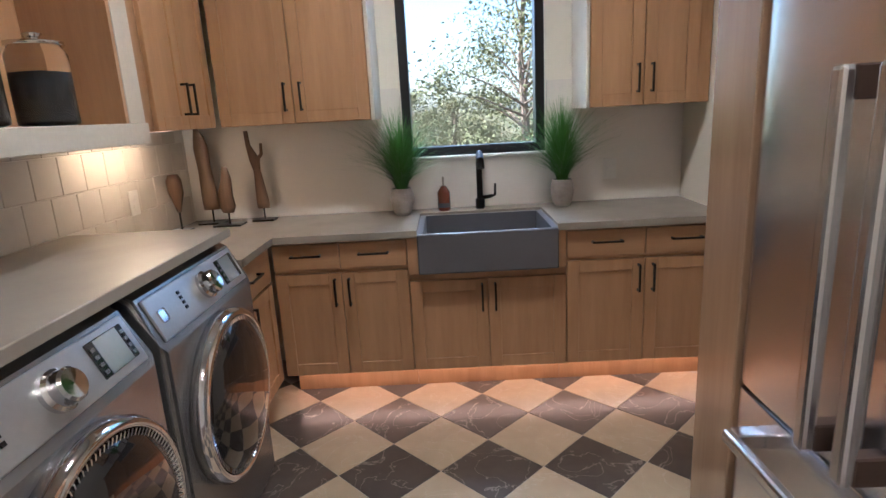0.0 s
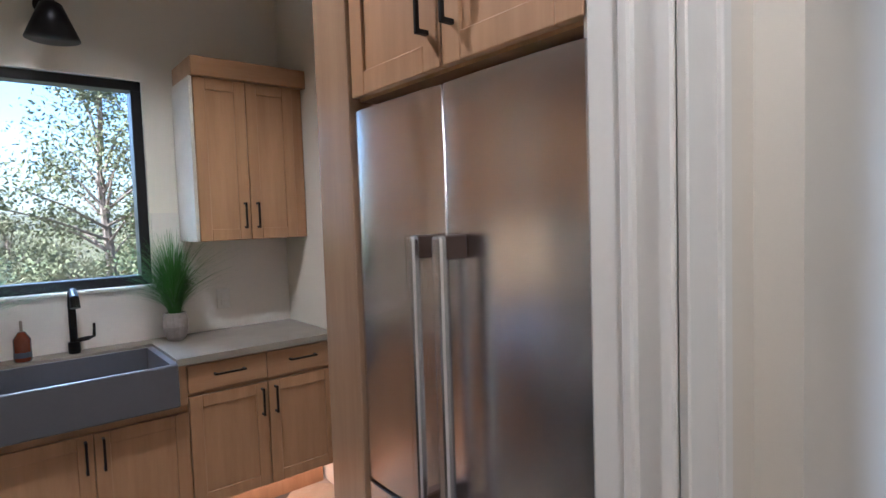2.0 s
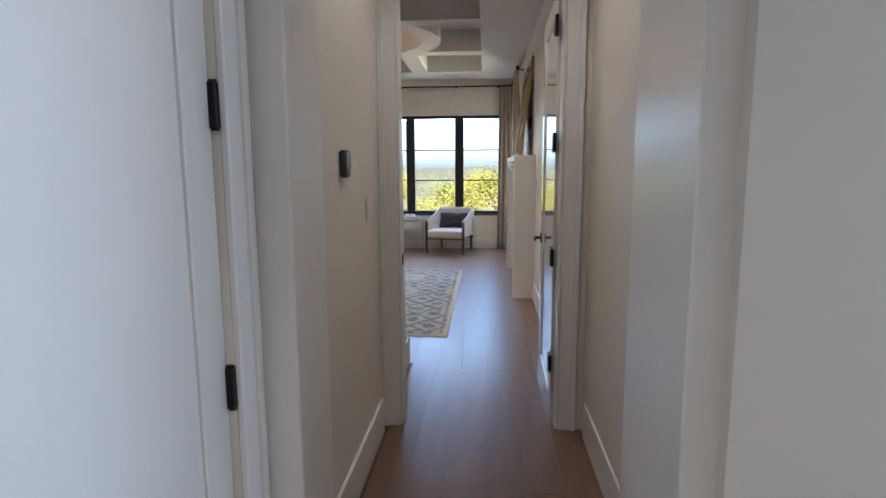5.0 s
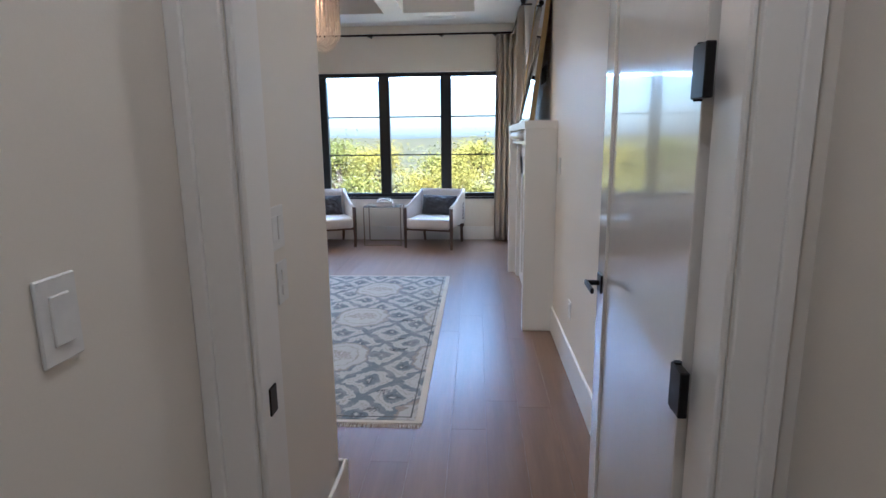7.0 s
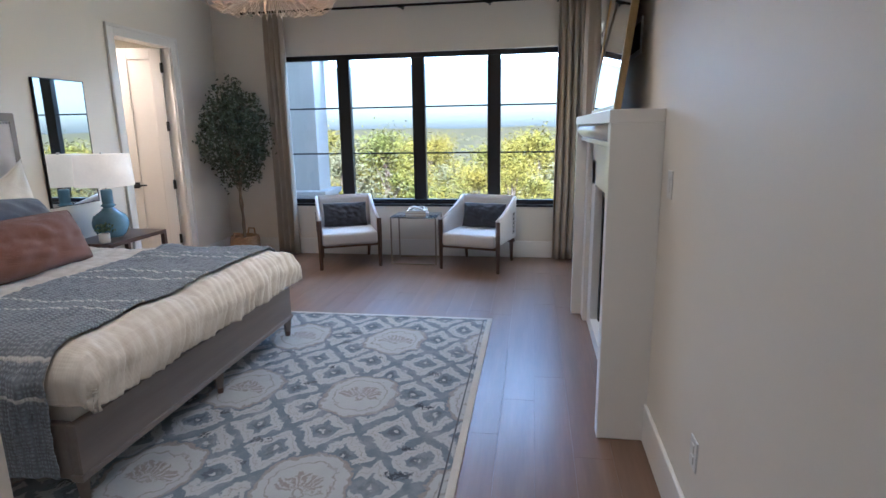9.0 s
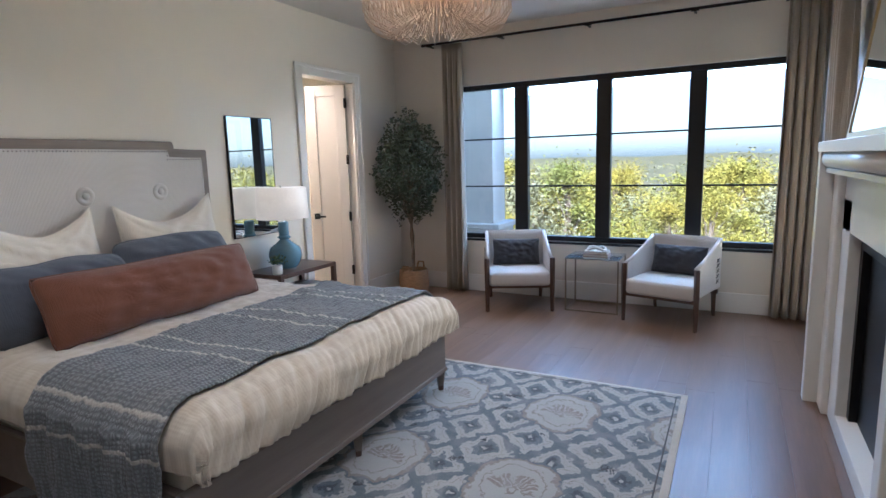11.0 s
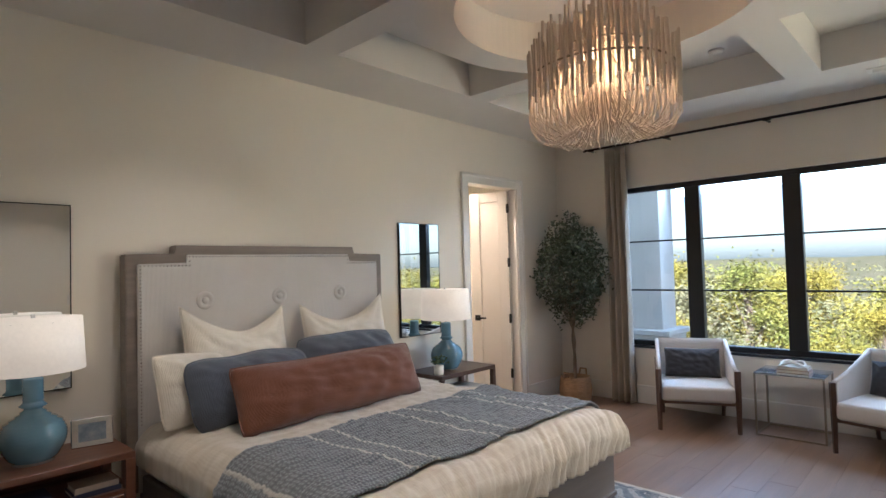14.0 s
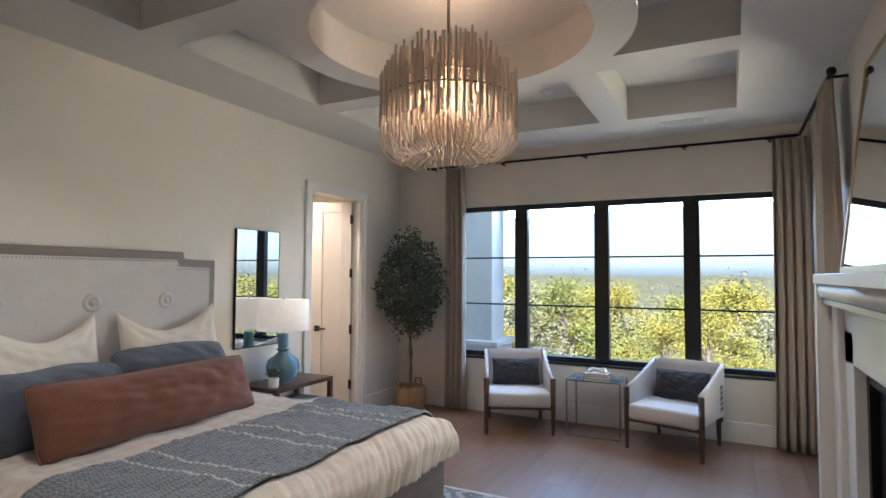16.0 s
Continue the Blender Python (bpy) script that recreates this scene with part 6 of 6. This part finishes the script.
for r in rings:
    ring = [bm.verts.new((6 + r * math.cos(a), r * math.sin(a), ground_z(6 + r * math.cos(a), r * math.sin(a)))) for a in (2 * math.pi * k / 96 for k in range(96))] if r else [bm.verts.new((6, 0, -0.35))]
    if prev:
        for k in range(96):
            if len(prev) == 1:
                bm.faces.new((prev[0], ring[k], ring[(k + 1) % 96]))
            else:
                bm.faces.new((prev[k], prev[(k + 1) % 96], ring[(k + 1) % 96], ring[k]))
    prev = ring
setting("ground", bm, GROUND, "dry wooded valley floor rolling to far hills", "ground", True)


def tree_proto(name, height, spread, material, seed, leaves, label, size):
    t = thing(name, pose(0, 0, 0), label, "tree", "trees beyond the windows")
    r = random.Random(seed)
    tb_ = tube([(0, 0, -0.5), (0.05 * height * 0.2, 0, height * 0.3), (0, 0.02 * height, height * 0.6), (0, 0, height * 0.9)], [height * 0.022, height * 0.018, height * 0.011, 0.02], 7)
    lumps = []
    for k in range(26):
        z = height * (0.22 + 0.74 * r.random())
        reach = spread * (1.05 - (z / height) ** 1.8) * (0.35 + 0.65 * r.random())
        a = r.random() * 6.283
        c = Vector((reach * math.cos(a), reach * math.sin(a), z))
        lumps.append((c, spread * (0.16 + 0.2 * r.random())))
        tube([(0, 0, z * 0.75), (c.x * 0.5, c.y * 0.5, z * 0.9), (c.x, c.y, c.z)], [height * 0.006, height * 0.004, height * 0.002], 5, tb_)
    part("trunk", tb_, BARK, t)
    bm = bmesh.new()
    for k in range(leaves):
        c, s = lumps[k % len(lumps)]
        o = Vector((r.gauss(0, 0.5), r.gauss(0, 0.5), r.gauss(0, 0.42))) * s
        leaf(bm, c + o, r, size * (0.6 + 0.8 * r.random()))
    part("crown", bm, material, t)
    return t


protos = [tree_proto("cedar_tree", 7.0, 2.2, TREE_Y, 31, 15000, "sunlit yellow-green cedar on the slope", 0.046),
          tree_proto("oak_tree", 6.0, 2.9, TREE_G, 32, 15000, "grey-green live oak on the slope", 0.046),
          tree_proto("cedar_tree", 8.5, 2.4, TREE_Y, 33, 15000, "tall sunlit cedar with gaps in its crown", 0.05)]
ro = random.Random(77)
spots = []
for k in range(130):
    d = 13 + 70 * (k / 130) ** 1.4
    a = radians(ro.uniform(-50, 42))
    spots.append((12 + d * math.cos(a), 1.8 + d * math.sin(a), ro.choice((0, 0, 2, 2, 1))))
for k in range(10):
    spots.append((ro.uniform(-5, 6), ro.uniform(11, 26), 1))
for k in range(10):
    spots.append((ro.uniform(14, 30), ro.uniform(-24, -6), ro.choice((0, 1, 2))))
for k, (x, y, w) in enumerate(spots):
    g = ground_z(x, y)
    s = (ro.uniform(-0.6, 1.5) - g) / (7.0, 6.0, 8.5)[w] if x > 10 else ro.uniform(0.4, 0.7)
    s = max(0.3, min(2.1, s))
    m = pose(x, y, g, rz=ro.uniform(0, 360)) @ Matrix.Diagonal((s * 1.25, s * 1.25, s, 1))
    c = copy_thing(protos[w], pose(0, 0, 0))
    c.matrix_basis = m
place(protos[0], pose(34, -3, ground_z(34, -3) - 1.5))
place(protos[1], pose(2.6, 14.5, ground_z(2.6, 14.5), rz=40))
place(protos[2], pose(33, 7, ground_z(33, 7) - 1.5))
# far woods: low clumps spread over the valley
bm = bmesh.new()
for k in range(9000):
    d = 90 * (1 + 22 * ro.random() ** 2)
    a = radians(ro.uniform(-62, 58))
    x, y = 12 + d * math.cos(a), d * math.sin(a)
    h = ro.uniform(1.5, 3.2)
    z = ground_z(x, y)
    for q in range(3):
        leaf(bm, Vector((x + ro.uniform(-3, 3), y + ro.uniform(-3, 3), z + h * ro.random())), ro, h * 0.9)
tagged(new("far_woods", mesh_of(bm, "far_woods", TREE_G)), "hazy green woods across the valley", "woods", "", "stuff")

# porch column outside the bedroom window
pc = thing("porch_column", pose(14.1, 3.72, -0.35), "square stucco porch column on a wider base", "column")
part("shaft", boxes((-0.24, 0.24, -0.24, 0.24, 0.9, 4.15), bevel=0.01), STUCCO, pc)
part("base", boxes((-0.34, 0.34, -0.34, 0.34, 0, 0.9), bevel=0.01), STUCCO, pc)
part("cap", boxes((-0.38, 0.38, -0.38, 0.38, 0.9, 0.98), bevel=0.01), STUCCO, pc)
setting("porch_roof", boxes((12.42, 14.6, 2.9, 7.5, 3.6, 3.8)), STUCCO, "plastered porch roof", "roof")

# great room furniture glimpsed through the opening
dt = thing("dining_table", pose(5.9, -3.5, 0), "pale stone-topped table on dark legs", "table")
part("tabletop", boxes((-0.75, 0.75, -1.0, 1.0, 0.86, 0.91), bevel=0.006), SPLASH, dt)
for x in (-0.6, 0.6):
    for y in (-0.85, 0.85):
        part("leg", boxes((x - 0.05, x + 0.05, y - 0.05, y + 0.05, 0, 0.86)), WALNUT, dt)
bw = solid("serving_bowl", lathe([(0.06, 0), (0.16, 0.06), (0.2, 0.11), (0.19, 0.11), (0.0, 0.03)], 28), PLASTIC, "white bowl on the table", "bowl", True, pose(5.55, -2.75, 0.91))
sl = thing("bar_stool", pose(5.0, -2.35, 0), "dark wooden stool with a blue seat", "stool")
part("seat", boxes((-0.2, 0.2, -0.2, 0.2, 0.56, 0.64), bevel=0.02, seg=2), cloth("blue_seat", (0.06, 0.09, 0.22)), sl, "blue cushioned seat")
for x in (-0.17, 0.17):
    for y in (-0.17, 0.17):
        part("leg", boxes((x - 0.02, x + 0.02, y - 0.02, y + 0.02, 0, 0.56)), WALNUT, sl)
for y in (-0.17, 0.17):
    part("stretcher", boxes((-0.15, 0.15, y - 0.01, y + 0.01, 0.2, 0.23)), WALNUT, sl)
cs = thing("console_table", pose(3.49, -1.01, 0), "low dark wooden table beside the opening", "table")
part("tabletop", boxes((-0.18, 0.15, -0.21, 0.22, 0.37, 0.40), bevel=0.003), WALNUT, cs)
for x in (-0.15, 0.12):
    for y in (-0.18, 0.19):
        part("leg", boxes((x - 0.02, x + 0.02, y - 0.02, y + 0.02, 0, 0.37)), WALNUT, cs)
sg = thing("large_book", pose(3.47, -1.01, 0.40), "large black book with white letters on its cover", "book")
COVER = mat("black_cover", (0.014, 0.015, 0.02), 0.5, bump=0.02, spec=0.15)
part("cover", boxes((-0.135, 0.138, -0.195, 0.19, 0.042, 0.048), bevel=0.001), COVER, sg)
part("pages", boxes((-0.13, 0.133, -0.19, 0.185, 0.006, 0.042)), PAPER, sg, "pale page block")
part("back_cover", boxes((-0.135, 0.138, -0.195, 0.19, 0.0, 0.006), bevel=0.001), COVER, sg)


def lettering(text, m, size, parent):
    c = bpy.data.curves.new("lettering", "FONT")
    c.body, c.size, c.extrude, c.align_x = text, size, 0.0005, "LEFT"
    c.materials.append(PAPER)
    o = new("lettering", c)
    o.parent = parent
    o.matrix_basis = m
    return o


lettering("EN", pose(0.006, -0.178, 0.0486, rz=90), 0.13, sg)
lettering("G", pose(-0.098, -0.02, 0.0486, rz=90), 0.05, sg)


# ---- floor boards and tiles, piece by piece ----
def plank_mesh(length, width):
    return mesh_of(boxes((0, length, 0, width, -0.008, 0.0), bevel=0.0007), "plank", PLANK)


floor_ob = bpy.data.objects["floor_hall"]
rng = random.Random(7)
PW = 0.185
lengths = (1.1, 1.5, 1.9, 2.3)
meshes = {v: plank_mesh(v - 0.0006, PW - 0.0006) for v in lengths}
y = BY0 - 0.01
while y < BY1:
    x = (-1.3 if y < 0.70 else BX0) - rng.random() * 1.0
    while x < BX1:
        v = rng.choice(lengths)
        if x + v > (-1.3 if y < 0.7 else BX0 - 0.15):
            p = new("plank", meshes[v])
            p.parent = floor_ob
            p.location = (x, y, 0)
        x += v
    y += PW

tile_floor = bpy.data.objects["floor_laundry"]
S = 0.304
DARK_TILE = mat("dark_marble", (0.085, 0.07, 0.058), 0.28, second=(0.05, 0.042, 0.036), scale=5, fine=25, bump=0.02, per_object=0.2)
LIGHT_TILE = mat("cream_marble", (0.42, 0.335, 0.225), 0.28, second=(0.345, 0.27, 0.175), scale=4, fine=20, bump=0.02, per_object=0.2)
for tm, fac in ((DARK_TILE, 0.35), (LIGHT_TILE, 0.2)):
    n, l = tm.node_tree.nodes, tm.node_tree.links
    vein, rampv, mixv = n.new("ShaderNodeTexNoise"), n.new("ShaderNodeValToRGB"), n.new("ShaderNodeMix")
    vein.inputs["Scale"].default_value, vein.inputs["Detail"].default_value, vein.inputs["Distortion"].default_value = 4.0, 6.0, 1.6
    rampv.color_ramp.elements[0].position, rampv.color_ramp.elements[1].position = 0.49, 0.51
    rampv.color_ramp.elements[0].color = rampv.color_ramp.elements[1].color = (0, 0, 0, 1)
    rampv.color_ramp.elements.new(0.5).color = (fac, fac, fac, 1)
    info, vadd = n.new("ShaderNodeObjectInfo"), n.new("ShaderNodeVectorMath")
    tcv = n.new("ShaderNodeTexCoord")
    scl = n.new("ShaderNodeVectorMath")
    scl.operation = "SCALE"
    scl.inputs["Scale"].default_value = 7.3
    l.new(info.outputs["Location"], scl.inputs[0])
    l.new(tcv.outputs["Object"], vadd.inputs[0])
    l.new(scl.outputs[0], vadd.inputs[1])
    l.new(vadd.outputs[0], vein.inputs["Vector"])
    l.new(vein.outputs["Fac"], rampv.inputs[0])
    mixv.data_type = "RGBA"
    p = n["Principled BSDF"]
    src = p.inputs["Base Color"].links[0].from_socket
    l.new(rampv.outputs[0], mixv.inputs[0])
    l.new(src, mixv.inputs[6])
    mixv.inputs[7].default_value = (0.62, 0.56, 0.5, 1)
    l.new(mixv.outputs[2], p.inputs["Base Color"])


def tile_mesh(material):
    return mesh_of(boxes((-S / 2 + 0.0015, S / 2 - 0.0015, -S / 2 + 0.0015, S / 2 - 0.0015, -0.008, 0.0), bevel=0.001), "tile", material)


dark_mesh, light_mesh = tile_mesh(DARK_TILE), tile_mesh(LIGHT_TILE)
half = S / math.sqrt(2)
for r in range(-2, 12):
    for c in range(-7, 6):
        cx, cy = 0.326 + 2 * half * c + (half if r % 2 else 0), 2.935 - half * r
        if -0.75 < cx < 1.9 and 0.95 < cy < 3.4:
            t = new("tile", light_mesh if r % 2 else dark_mesh)
            t.parent = tile_floor
            t.matrix_basis = pose(cx, cy, 0, rz=45)
